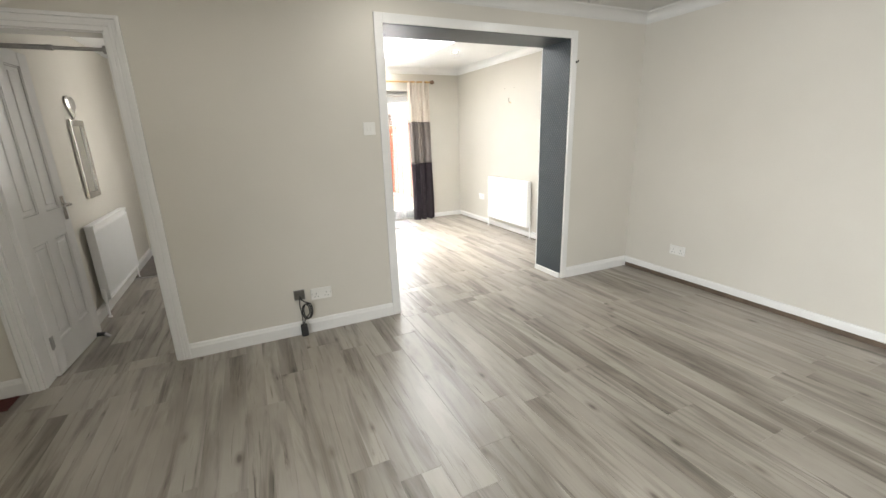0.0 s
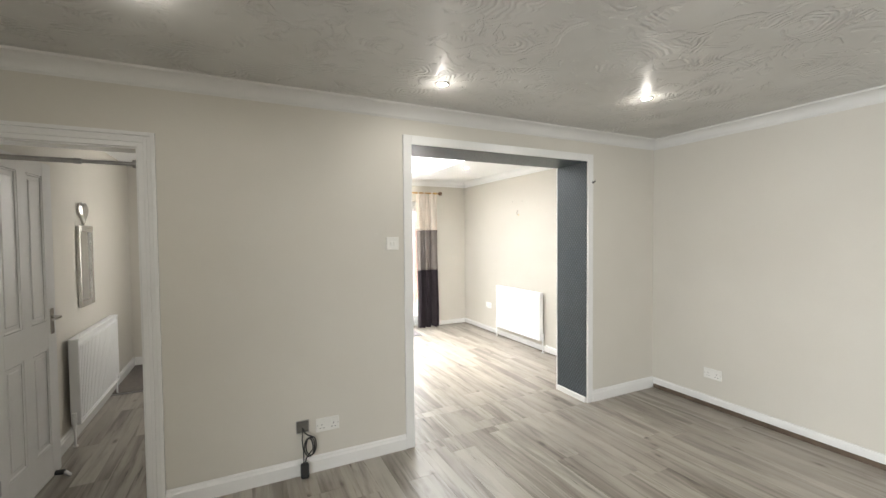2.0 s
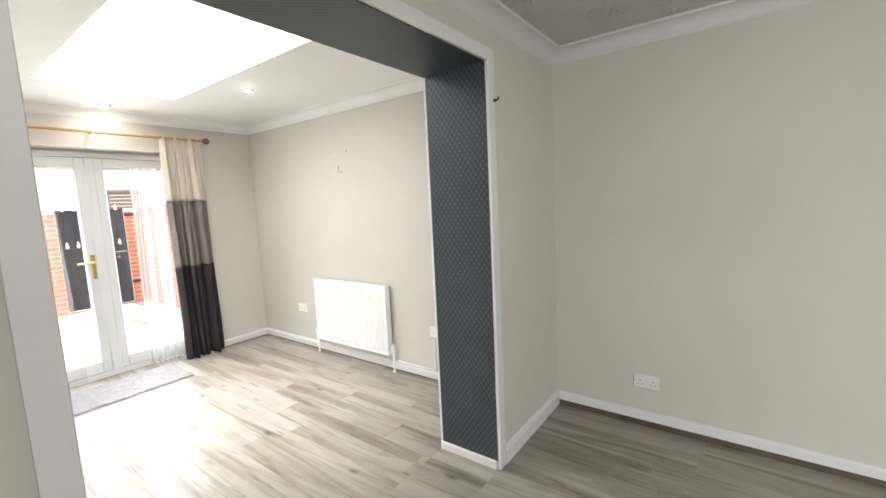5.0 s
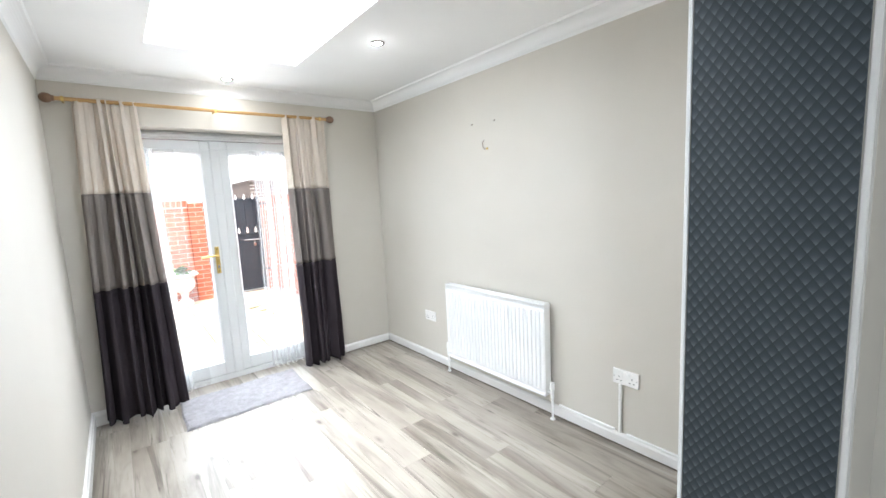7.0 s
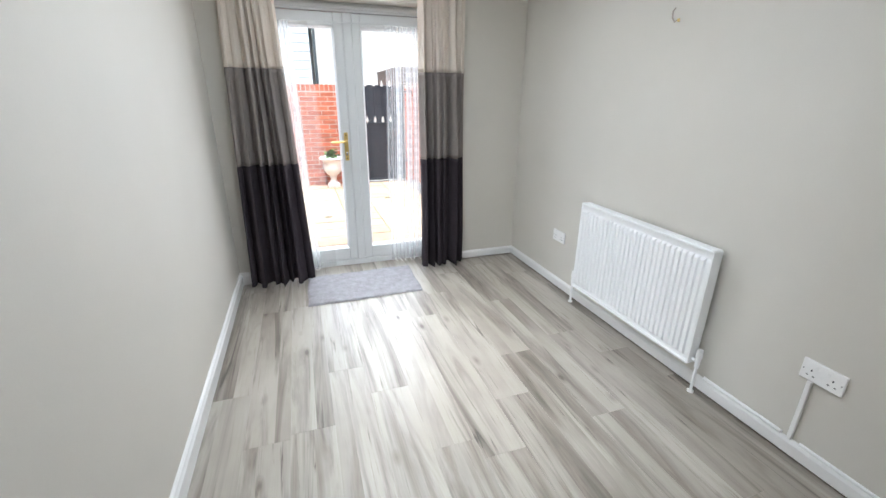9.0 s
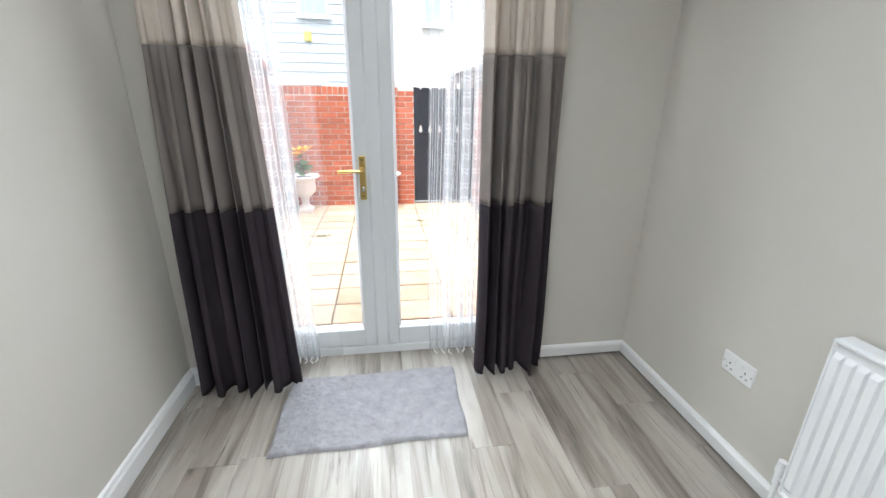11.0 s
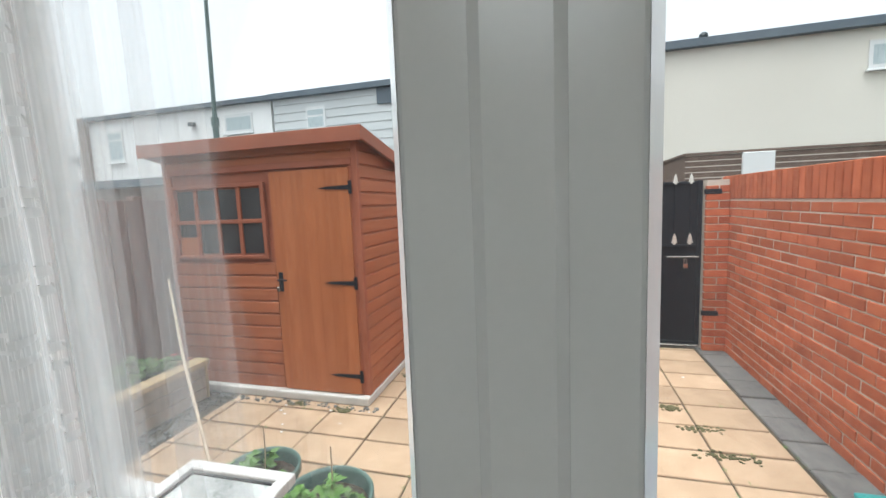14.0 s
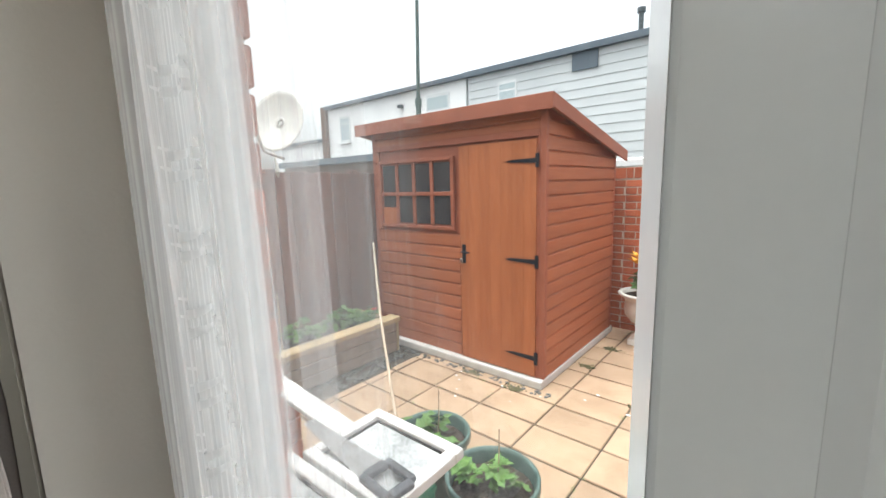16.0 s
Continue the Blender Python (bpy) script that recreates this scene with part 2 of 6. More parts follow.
def wallpaper():
    """Dark slate paper with a small diagonal lattice of embossed scales."""
    m, nt, bs = blank("slate_scale_wallpaper")
    tc = nt.nodes.new("ShaderNodeTexCoord")
    sep = nt.nodes.new("ShaderNodeSeparateXYZ")
    nt.links.new(tc.outputs["Object"], sep.inputs[0])
    k = 2 * math.pi / 0.030
    u = math_node(nt, "ADD", sep.outputs[0], sep.outputs[1])
    tall = math_node(nt, "MULTIPLY", sep.outputs[2], 0.72)
    a = math_node(nt, "MULTIPLY", math_node(nt, "ADD", u, tall), k)
    b = math_node(nt, "MULTIPLY", math_node(nt, "SUBTRACT", u, tall), k)
    fa = math_node(nt, "FRACT", math_node(nt, "DIVIDE", a, 2 * math.pi))
    fb = math_node(nt, "FRACT", math_node(nt, "DIVIDE", b, 2 * math.pi))
    tile = math_node(nt, "MULTIPLY", math_node(nt, "SUBTRACT", 1.0, fa), fb)
    shine = math_node(nt, "ADD", tile, math_node(nt, "MULTIPLY", noise_tex(nt, tc.outputs["Object"], 9, 3), 0.25))
    nt.links.new(ramp(nt, shine, [(0.05, (0.022, 0.029, 0.035)), (0.42, (0.044, 0.056, 0.065)), (0.70, (0.072, 0.088, 0.099)), (1.0, (0.112, 0.132, 0.144))]), bs.inputs["Base Color"])
    bs.inputs["Roughness"].default_value = 0.45
    bump(nt, tile, 0.4, 0.003, bs)
    return m


PAPER = wallpaper()


def pane_glass(name, tint=(1, 1, 1), gloss=1.0, dust=0.0):
    m, nt, bs = blank(name)
    nt.nodes.remove(bs)
    out = nt.nodes["Material Output"]
    clear = nt.nodes.new("ShaderNodeBsdfTransparent")
    clear.inputs[0].default_value = (*tint, 1)
    gl = nt.nodes.new("ShaderNodeBsdfGlossy")
    gl.inputs["Roughness"].default_value = 0.02
    fr = nt.nodes.new("ShaderNodeFresnel")
    fr.inputs[0].default_value = 1.45
    mx = nt.nodes.new("ShaderNodeMixShader")
    nt.links.new(math_node(nt, "MULTIPLY", fr.outputs[0], gloss), mx.inputs[0])
    film = nt.nodes.new("ShaderNodeBsdfTranslucent")
    film.inputs[0].default_value = (0.95, 0.96, 0.97, 1)
    dusty = nt.nodes.new("ShaderNodeMixShader")
    streaks = ramp(nt, noise_tex(nt, coords(nt, (9, 9, 1.6)), 1.0, 4), [(0.35, (0, 0, 0)), (0.75, (1, 1, 1))])
    nt.links.new(math_node(nt, "MULTIPLY_ADD", streaks, dust * 1.4, dust * 0.4), dusty.inputs[0])
    nt.links.new(clear.outputs[0], dusty.inputs[1]), nt.links.new(film.outputs[0], dusty.inputs[2])
    nt.links.new(dusty.outputs[0], mx.inputs[1]), nt.links.new(gl.outputs[0], mx.inputs[2])
    nt.links.new(mx.outputs[0], out.inputs[0])
    return m


GLASS = pane_glass("clear_glass", (0.975, 0.985, 0.985), 0.28, 0.0)
DOORGLASS = pane_glass("dusty_door_glass", (0.978, 0.986, 0.986), 0.2, 0.007)


def net_cloth(name="white_sheer_net", base=0.09, woven=0.36, ticks=0.0):
    m, nt, bs = blank(name)
    nt.nodes.remove(bs)
    out = nt.nodes["Material Output"]
    sep = nt.nodes.new("ShaderNodeSeparateXYZ")
    nt.links.new(coords(nt, source="UV"), sep.inputs[0])
    column = ramp(nt, noise_tex(nt, coords(nt, (75, 0, 0), source="UV"), 1.0, 2), [(0.50, (0, 0, 0)), (0.60, (1, 1, 1))])
    fine = noise_tex(nt, coords(nt, (420, 0, 0), source="UV"), 1.0, 1)
    tick = ramp(nt, math_node(nt, "SINE", math_node(nt, "ADD", math_node(nt, "MULTIPLY", sep.outputs[1], 105.0), math_node(nt, "MULTIPLY", math_node(nt, "SINE", math_node(nt, "MULTIPLY", sep.outputs[0], 190.0)), 1.4))), [(0.55, (0, 0, 0)), (0.8, (1, 1, 1))])
    group = ramp(nt, math_node(nt, "SINE", math_node(nt, "MULTIPLY", sep.outputs[1], 15.0)), [(0.50, (0, 0, 0)), (0.7, (1, 1, 1))])
    broad = ramp(nt, noise_tex(nt, coords(nt, (26, 0, 0), source="UV"), 1.0, 1), [(0.50, (0, 0, 0)), (0.56, (1, 1, 1))])
    motif = math_node(nt, "MULTIPLY", math_node(nt, "MULTIPLY", tick, group), broad)
    dens = math_node(nt, "ADD", math_node(nt, "ADD", math_node(nt, "MULTIPLY_ADD", column, woven, base), math_node(nt, "MULTIPLY", fine, 0.14)), math_node(nt, "MULTIPLY", motif, ticks))
    cap = math_node(nt, "MINIMUM", dens, 0.85)
    clear = nt.nodes.new("ShaderNodeBsdfTransparent")
    dif = nt.nodes.new("ShaderNodeBsdfDiffuse")
    tra = nt.nodes.new("ShaderNodeBsdfTranslucent")
    dif.inputs[0].default_value = tra.inputs[0].default_value = (0.93, 0.94, 0.94, 1)
    both = nt.nodes.new("ShaderNodeMixShader")
    both.inputs[0].default_value = 0.66
    nt.links.new(dif.outputs[0], both.inputs[1]), nt.links.new(tra.outputs[0], both.inputs[2])
    mx = nt.nodes.new("ShaderNodeMixShader")
    nt.links.new(cap, mx.inputs[0])
    nt.links.new(clear.outputs[0], mx.inputs[1]), nt.links.new(both.outputs[0], mx.inputs[2])
    nt.links.new(mx.outputs[0], out.inputs[0])
    return m


NET = net_cloth()
NETDENSE = net_cloth("white_gathered_net", 0.26, 0.36)
# very thin net cloth that imitates the haze of reflections in the pane
NETVEIL = net_cloth("net_reflection_haze", 0.05, 0.08)
NETWOVEN = net_cloth("white_woven_net_strip", 0.30, 0.15, 0.2)
NETTHREAD = net_cloth("white_net_embroidery", 0.42, 0.2)


def glow(name, color, power):
    m, nt, bs = blank(name)
    bs.inputs["Base Color"].default_value = (*color, 1)
    bs.inputs["Emission Color"].default_value = (*color, 1)
    bs.inputs["Emission Strength"].default_value = power
    return m


LED = glow("lit_lamp_lens", (1.0, 0.97, 0.92), 40.0)
MIRROR = mat("mirror_silvering", (0.86, 0.87, 0.87), None, 3, 0.02, 1.0)
FRAME_SILVER = mat("silver_mirror_frame", (0.55, 0.53, 0.5), (0.68, 0.66, 0.63), 14, 0.25, 0.8)
MATPILE = mat("grey_tufted_pile", (0.235, 0.225, 0.235), (0.34, 0.33, 0.345), 22, 0.95, bumps=0.8, bscale=260, dist=0.006, spec=0.1)
BRICK = mat("red_brick", (0.33, 0.085, 0.042), (0.47, 0.145, 0.072), 11, 0.85, bumps=0.5, bscale=70, rnd=0.42, spec=0.2, dist=0.004)
DARKBRICK = mat("brown_brick", (0.10, 0.07, 0.055), (0.17, 0.12, 0.095), 11, 0.85, bumps=0.4, bscale=50, rnd=0.4, spec=0.2)
MORTAR = mat("grey_mortar", (0.48, 0.42, 0.36), (0.60, 0.53, 0.46), 25, 0.95, bumps=0.5, bscale=140, spec=0.1)
SLAB = mat("buff_paving_slab", (0.32, 0.222, 0.145), (0.45, 0.325, 0.222), 5, 0.8, bumps=0.35, bscale=110, rnd=0.30, spec=0.25)
JOINT = mat("mossy_joint_soil", (0.035, 0.03, 0.02), (0.08, 0.068, 0.045), 14, 0.95, bumps=0.6, bscale=90)
EDGING = mat("dark_slate_edging", (0.09, 0.09, 0.088), (0.17, 0.165, 0.155), 9, 0.75, bumps=0.4, bscale=60, rnd=0.3)
CONCRETE = mat("pale_concrete", (0.44, 0.43, 0.41), (0.62, 0.61, 0.58), 7, 0.9, bumps=0.5, bscale=60)
SHEDWOOD = mat("terracotta_stained_timber", (0.29, 0.085, 0.035), (0.40, 0.135, 0.06), 3.0, 0.55, bumps=0.25, bscale=30, stretch=(1, 1, 9), rnd=0.16)
SHEDDOOR = mat("orange_stained_door_boards", (0.32, 0.10, 0.035), (0.42, 0.145, 0.055), 3.0, 0.5, bumps=0.2, bscale=30, stretch=(9, 9, 1), rnd=0.12)
SHEDTRIM = mat("rust_stained_trim", (0.25, 0.075, 0.04), (0.34, 0.11, 0.06), 4.0, 0.55, bumps=0.2, bscale=30, rnd=0.12)
ROOFFELT = mat("mineral_roof_felt", (0.13, 0.07, 0.05), (0.2, 0.11, 0.08), 9, 0.9, bumps=0.5, bscale=200)
FENCE = mat("red_brown_fence_board", (0.12, 0.048, 0.034), (0.22, 0.095, 0.065), 4, 0.8, bumps=0.4, bscale=26, stretch=(8, 8, 1), rnd=0.4)
SLEEPER = mat("weathered_yellow_timber", (0.34, 0.25, 0.13), (0.50, 0.39, 0.23), 6, 0.85, bumps=0.4, bscale=40, stretch=(6, 1, 6), rnd=0.2)
SOIL = mat("potting_soil", (0.025, 0.018, 0.012), (0.06, 0.043, 0.03), 25, 0.95, bumps=1.0, bscale=80, dist=0.01)
POTGREEN = mat("grey_green_plastic_pot", (0.07, 0.125, 0.11), (0.10, 0.165, 0.145), 6, 0.45)
CRATE = mat("green_plastic_crate", (0.02, 0.20, 0.11), (0.03, 0.26, 0.15), 6, 0.4)
BLUE = mat("blue_plastic_crate", (0.03, 0.20, 0.42), (0.05, 0.28, 0.52), 6, 0.4)
STONE = mat("white_painted_stone", (0.62, 0.61, 0.58), (0.78, 0.77, 0.74), 12, 0.8, bumps=0.4, bscale=60)
OLDWHITE = mat("flaking_white_timber", (0.58, 0.57, 0.55), (0.76, 0.755, 0.74), 14, 0.6, bumps=0.4, bscale=60)
GATE = mat("black_painted_steel", (0.009, 0.011, 0.016), (0.017, 0.019, 0.026), 5, 0.55, bumps=0.1, bscale=40, spec=0.25)
SPEAR = mat("silver_painted_spearhead", (0.66, 0.64, 0.58), (0.75, 0.73, 0.68), 12, 0.4, 0.3)
LEAF = mat("fresh_green_leaf", (0.055, 0.145, 0.025), (0.13, 0.25, 0.05), 30, 0.5, rnd=0.4)
PETAL = mat("yellow_orange_petal", (0.85, 0.36, 0.01), (0.92, 0.55, 0.03), 20, 0.5)
REDPETAL = mat("red_petal", (0.55, 0.03, 0.03), (0.68, 0.06, 0.05), 20, 0.5)
CANE = mat("bamboo_cane", (0.40, 0.31, 0.22), (0.55, 0.45, 0.34), 14, 0.6)
RENDER = mat("cream_house_render", (0.63, 0.60, 0.53), (0.69, 0.66, 0.59), 0.5, 0.9, bumps=0.2, bscale=20)
RENDERWHITE = mat("white_house_render", (0.78, 0.78, 0.77), (0.83, 0.83, 0.82), 0.5, 0.9)
SIDING = mat("grey_house_cladding", (0.50, 0.525, 0.525), (0.57, 0.59, 0.59), 0.8, 0.6, rnd=0.06)
FASCIA = mat("dark_slate_fascia", (0.075, 0.10, 0.125), (0.11, 0.14, 0.165), 2, 0.6)
DARKGLASS = mat("dark_window_glass", (0.03, 0.04, 0.045), (0.07, 0.085, 0.09), 1.2, 0.06)
NETTEDGLASS = mat("netted_window_glass", (0.33, 0.40, 0.42), (0.50, 0.56, 0.57), 4, 0.1, stretch=(6, 1, 1))
SHEDGLASS = mat("dusty_shed_glass", (0.025, 0.028, 0.032), (0.06, 0.065, 0.07), 3, 0.12)
DISHPAINT = mat("pale_grey_dish", (0.60, 0.59, 0.55), (0.68, 0.67, 0.63), 5, 0.5)
LAMPPOST = mat("green_painted_post", (0.045, 0.085, 0.08), (0.07, 0.12, 0.11), 5, 0.5)
GROUND = mat("grey_tarmac", (0.045, 0.045, 0.045), (0.07, 0.07, 0.068), 3, 0.9, bumps=0.3, bscale=60)
CARPET = mat("grey_brown_carpet", (0.15, 0.13, 0.115), (0.21, 0.185, 0.165), 30, 0.95, bumps=0.5, bscale=220)
REDCARPET = mat("dark_red_mat", (0.06, 0.016, 0.014), (0.10, 0.03, 0.026), 30, 0.95)


# ---- mesh helpers ----
def link(name, bm, material, parent=None, label="", smooth=False):
    me = bpy.data.meshes.new(name)
    bm.to_mesh(me)
    bm.free()
    me.materials.append(material)
    if smooth:
        me.shade_smooth()
    ob = new(name, me)
    if parent:
        ob.parent = parent
    if label:
        ob["label"] = label
    return ob


def part(name, bm, material, parent, label="", smooth=False):
    return link(name, bm, material, parent, label, smooth)


def thing(name, m, label, category, group=""):
    ob = new(name)
    ob.empty_display_size = 0.1
    ob.matrix_world = m
    return tagged(ob, label, category, group)


def structure(ob, label=""):
    return tagged(ob, label, "", "", "structure")


def box(x0, x1, y0, y1, z0, z1, bevel=0.0, seg=1, bm=None):
    """A box between two corners, with rounded edges if asked; added to bm when one is given."""
    own = bm is None or bevel
    b = bmesh.new() if own else bm
    made = bmesh.ops.create_cube(b, size=1.0)
    bmesh.ops.scale(b, vec=(x1 - x0, y1 - y0, z1 - z0), verts=made["verts"])
    bmesh.ops.translate(b, vec=((x0 + x1) / 2, (y0 + y1) / 2, (z0 + z1) / 2), verts=made["verts"])
    if bevel:
        bmesh.ops.bevel(b, geom=b.edges[:], offset=bevel, segments=seg, affect="EDGES", profile=0.5)
    if bm is None or not own:
        return b
    tmp = bpy.data.meshes.new("tmp")
    b.to_mesh(tmp)
    b.free()
    bm.from_mesh(tmp)
    bpy.data.meshes.remove(tmp)
    return bm


def cyl(p, q, r, r2=None, seg=16, bm=None):
    """A rod from p to q."""
    b = bm or bmesh.new()
    p, q = Vector(p), Vector(q)
    d = q - p
    m = Matrix.Translation((p + q) / 2) @ d.to_track_quat("Z", "Y").to_matrix().to_4x4()
    bmesh.ops.create_cone(b, cap_ends=True, segments=seg, radius1=r, radius2=r if r2 is None else r2, depth=d.length, matrix=m)
    return b


def ball(p, r, bm=None, scale=(1, 1, 1), seg=16):
    b = bm or bmesh.new()
    bmesh.ops.create_uvsphere(b, u_segments=seg, v_segments=max(6, seg // 2), radius=r, matrix=Matrix.Translation(p) @ Matrix.Diagonal((*scale, 1)))
    return b


def lathe(profile, seg=40, bm=None, at=(0, 0, 0)):
    """Turns a list of (radius, height) about the z axis."""
    b = bm or bmesh.new()
    rings = [[b.verts.new((at[0] + r * math.cos(2 * math.pi * i / seg), at[1] + r * math.sin(2 * math.pi * i / seg), at[2] + z)) for i in range(seg)] for r, z in profile]
    for lo, hi in zip(rings, rings[1:]):
        for i in range(seg):
            b.faces.new((lo[i], lo[(i + 1) % seg], hi[(i + 1) % seg], hi[i]))
    return b


def extrude(profile, p, q, bm=None):
    """Sweeps a profile of (out, up) from p to q; out points to the left of the way from p to q."""
    b = bm or bmesh.new()
    p, q = Vector(p), Vector(q)
    d = (q - p).normalized()
    left = Vector((-d.y, d.x, 0))
    rows = [[b.verts.new(e + left * o + Vector((0, 0, u))) for o, u in profile] for e in (p, q)]
    n = len(profile)
    for i in range(n):
        b.faces.new((rows[0][i], rows[0][(i + 1) % n], rows[1][(i + 1) % n], rows[1][i]))
    b.faces.new(rows[0][::-1])
    b.faces.new(rows[1])
    bmesh.ops.recalc_face_normals(b, faces=b.faces[:])
    return b


def tube(points, r, bm=None, seg=8):
    """A bent rod through points."""
    b = bm or bmesh.new()
    pts = [Vector(p) for p in points]
    rings = []
    side = None
    for i, p in enumerate(pts):
        d = (pts[min(i + 1, len(pts) - 1)] - pts[max(i - 1, 0)]).normalized()
        if side is None:
            side = d.orthogonal().normalized()
        side = (side - d * side.dot(d)).normalized()
        up = d.cross(side)
        rings.append([b.verts.new(p + r * (math.cos(a) * side + math.sin(a) * up)) for a in (2 * math.pi * k / seg for k in range(seg))])
    for lo, hi in zip(rings, rings[1:]):
        for k in range(seg):
            b.faces.new((lo[k], lo[(k + 1) % seg], hi[(k + 1) % seg], hi[k]))
    b.faces.new(rings[0][::-1])
    b.faces.new(rings[-1])
    bmesh.ops.recalc_face_normals(b, faces=b.faces[:])
    return b


def wall(name, along, a0, a1, b0, b1, z0, z1, holes, material, label):
    """A wall along x or y, b0 to b1 thick, with holes (a from, a to, z from, z to) right through it."""
    cuts = sorted({a0, a1, *(h[0] for h in holes), *(h[1] for h in holes)})
    bm = bmesh.new()
    for lo, hi in zip(cuts, cuts[1:]):
        mid = (lo + hi) / 2
        spans, at = [], z0
        for h in sorted((h for h in holes if h[0] < mid < h[1]), key=lambda h: h[2]):
            if h[2] > at:
                spans.append((at, h[2]))
            at = h[3]
        if at < z1:
            spans.append((at, z1))
        for s, e in spans:
            if along == "x":
                box(lo, hi, b0, b1, s, e, bm=bm)
            else:
                box(b0, b1, lo, hi, s, e, bm=bm)
    bmesh.ops.remove_doubles(bm, verts=bm.verts[:], dist=0.0005)
    inner = [f for f in bm.faces if any(g is not f and (g.calc_center_median() - f.calc_center_median()).length < 1e-4 for e in f.edges for g in e.link_faces)]
    if inner:
        bmesh.ops.delete(bm, geom=inner, context="FACES_ONLY")
    return structure(link(name, bm, material), label)


# ---- large structure ----
H_FRONT, H_BACK = 2.355, 2.36
YA, YH, YB = 3.37, 3.50, 3.745   # front face, hall face, face in the garden room
XR, XRB, XLB = 3.735, 3.60, 1.245
YF, YFO = 6.815, 7.12         # garden wall, inside and outside
DOOR = (-0.965, -0.287, 1.955)
ARCH = (1.246, 2.878, 2.105)
FD0, FD1, FDZ = 1.42, 2.98, 2.03

structure(link("subfloor", box(-1.75, 3.9, -2.15, 6.95, -0.15, -0.012), CONCRETE), "concrete slab under the laminate")
wall("wall_hall_front", "x", -1.60, 0.31, YA, YH, -0.012, 2.62, [(DOOR[0], DOOR[1], -0.012, DOOR[2])], WALL, "greige painted wall with a doorway to the hall")
wall("wall_between_rooms", "x", 0.31, XR, YA, YB, -0.012, 2.62, [(ARCH[0], ARCH[1], -0.012, ARCH[2])], WALL, "thick greige painted wall with a wide opening")
wall("wall_right_front", "y", -2.15, YB, XR, XR + 0.15, -0.012, 2.62, [], WALL, "greige painted wall of the front room")
wall("wall_left_front", "y", -2.0, YB, -1.75, -1.60, -0.012, 2.62, [(-1.8, 0.0, 0.85, 2.05)], WALL, "greige painted wall of the front room with a window")
wall("wall_behind", "x", -1.75, XR + 0.15, -2.15, -2.0, -0.012, 2.62, [], WALL, "greige wall behind the walker")
wall("wall_right_back", "y", YB, YFO, XRB, XRB + 0.285, -0.012, 2.62, [], WALL, "greige painted wall of the garden room")
wall("wall_left_back", "y", YB, YF, XLB - 0.12, XLB, -0.012, 2.62, [], WALL, "greige painted wall of the garden room")
wall("wall_garden", "x", XLB - 0.12, XRB, YF, YFO - 0.1, -0.012, 2.62, [(FD0, FD1, -0.012, FDZ)], WALL, "greige painted garden wall round the french doors")
wall("wall_hall_left", "y", YH, 6.55, -1.10, -0.955, -0.012, 2.62, [], WALL, "greige painted hall wall")
wall("wall_hall_right", "y", YH, 6.55, 0.25, 0.309, -0.012, 2.62, [(4.9, 5.7, 0.9, 2.1)], WALL, "greige painted hall wall")
wall("wall_hall_end", "x", -1.10, 0.37, 6.55, 6.67, -0.012, 2.62, [], WALL, "greige painted end wall of the hall")
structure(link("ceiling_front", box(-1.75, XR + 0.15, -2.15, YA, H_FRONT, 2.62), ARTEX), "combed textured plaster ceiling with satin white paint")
SKY = (1.76, 2.60, 4.16, 6.09)
bm = bmesh.new()
for x0, x1, y0, y1 in ((XLB, SKY[0], YB, YF), (SKY[1], XRB, YB, YF), (SKY[0], SKY[1], YB, SKY[2]), (SKY[0], SKY[1], SKY[3], YF)):
    box(x0, x1, y0, y1, H_BACK, 2.62, bm=bm)
structure(link("ceiling_back", bm, MATT_WHITE), "smooth white ceiling with a skylight opening")
structure(link("ceiling_hall", box(-0.955, 0.25, YH, 6.55, 2.30, 2.62), MATT_WHITE), "white hall ceiling")
# the roof light: kerb, frame and pane
roof_light = structure(new("window_skylight"), "flat skylight in a white lined shaft")
kerb = bmesh.new()
for x0, x1, y0, y1 in ((SKY[0] - 0.06, SKY[0], SKY[2] - 0.06, SKY[3] + 0.06), (SKY[1], SKY[1] + 0.06, SKY[2] - 0.06, SKY[3] + 0.06), (SKY[0], SKY[1], SKY[2] - 0.06, SKY[2]), (SKY[0], SKY[1], SKY[3], SKY[3] + 0.06)):
    box(x0, x1, y0, y1, 2.62, 2.78, bm=kerb)
part("kerb", kerb, UPVC, roof_light)
pane = part("pane", box(SKY[0] - 0.03, SKY[1] + 0.03, SKY[2] - 0.03, SKY[3] + 0.03, 2.785, 2.795), GLASS, roof_light)
pane.visible_shadow = False
part("latch", box(2.14, 2.22, SKY[2] + 0.9, SKY[2] + 1.0, 2.74, 2.782, 0.006), FINIAL, roof_light, "small brown latch")

# window behind the walker
back_window = structure(new("window_front"), "white framed front window")
wf = bmesh.new()
for y0, y1, z0, z1 in ((-1.8, 0.0, 0.85, 0.92), (-1.8, 0.0, 1.98, 2.05), (-1.8, -1.73, 0.92, 1.98), (-0.07, 0.0, 0.92, 1.98), (-0.93, -0.87, 0.92, 1.98)):
    box(-1.72, -1.65, y0, y1, z0, z1, bm=wf)
part("window_frame", wf, UPVC, back_window)
for y0, y1 in ((-1.73, -0.93), (-0.87, -0.07)):
    part("pane", box(-1.69, -1.682, y0, y1, 0.92, 1.98), GLASS, back_window).visible_shadow = False
# unseen opening, added only as a place for the hall's fill lamp
added_hall_window = structure(new("window_hall_unseen"), "unseen pane added in the hall wall to let light in")
part("pane", box(0.30, 0.306, 4.9, 5.7, 0.9, 2.1), GLASS, added_hall_window).visible_shadow = False

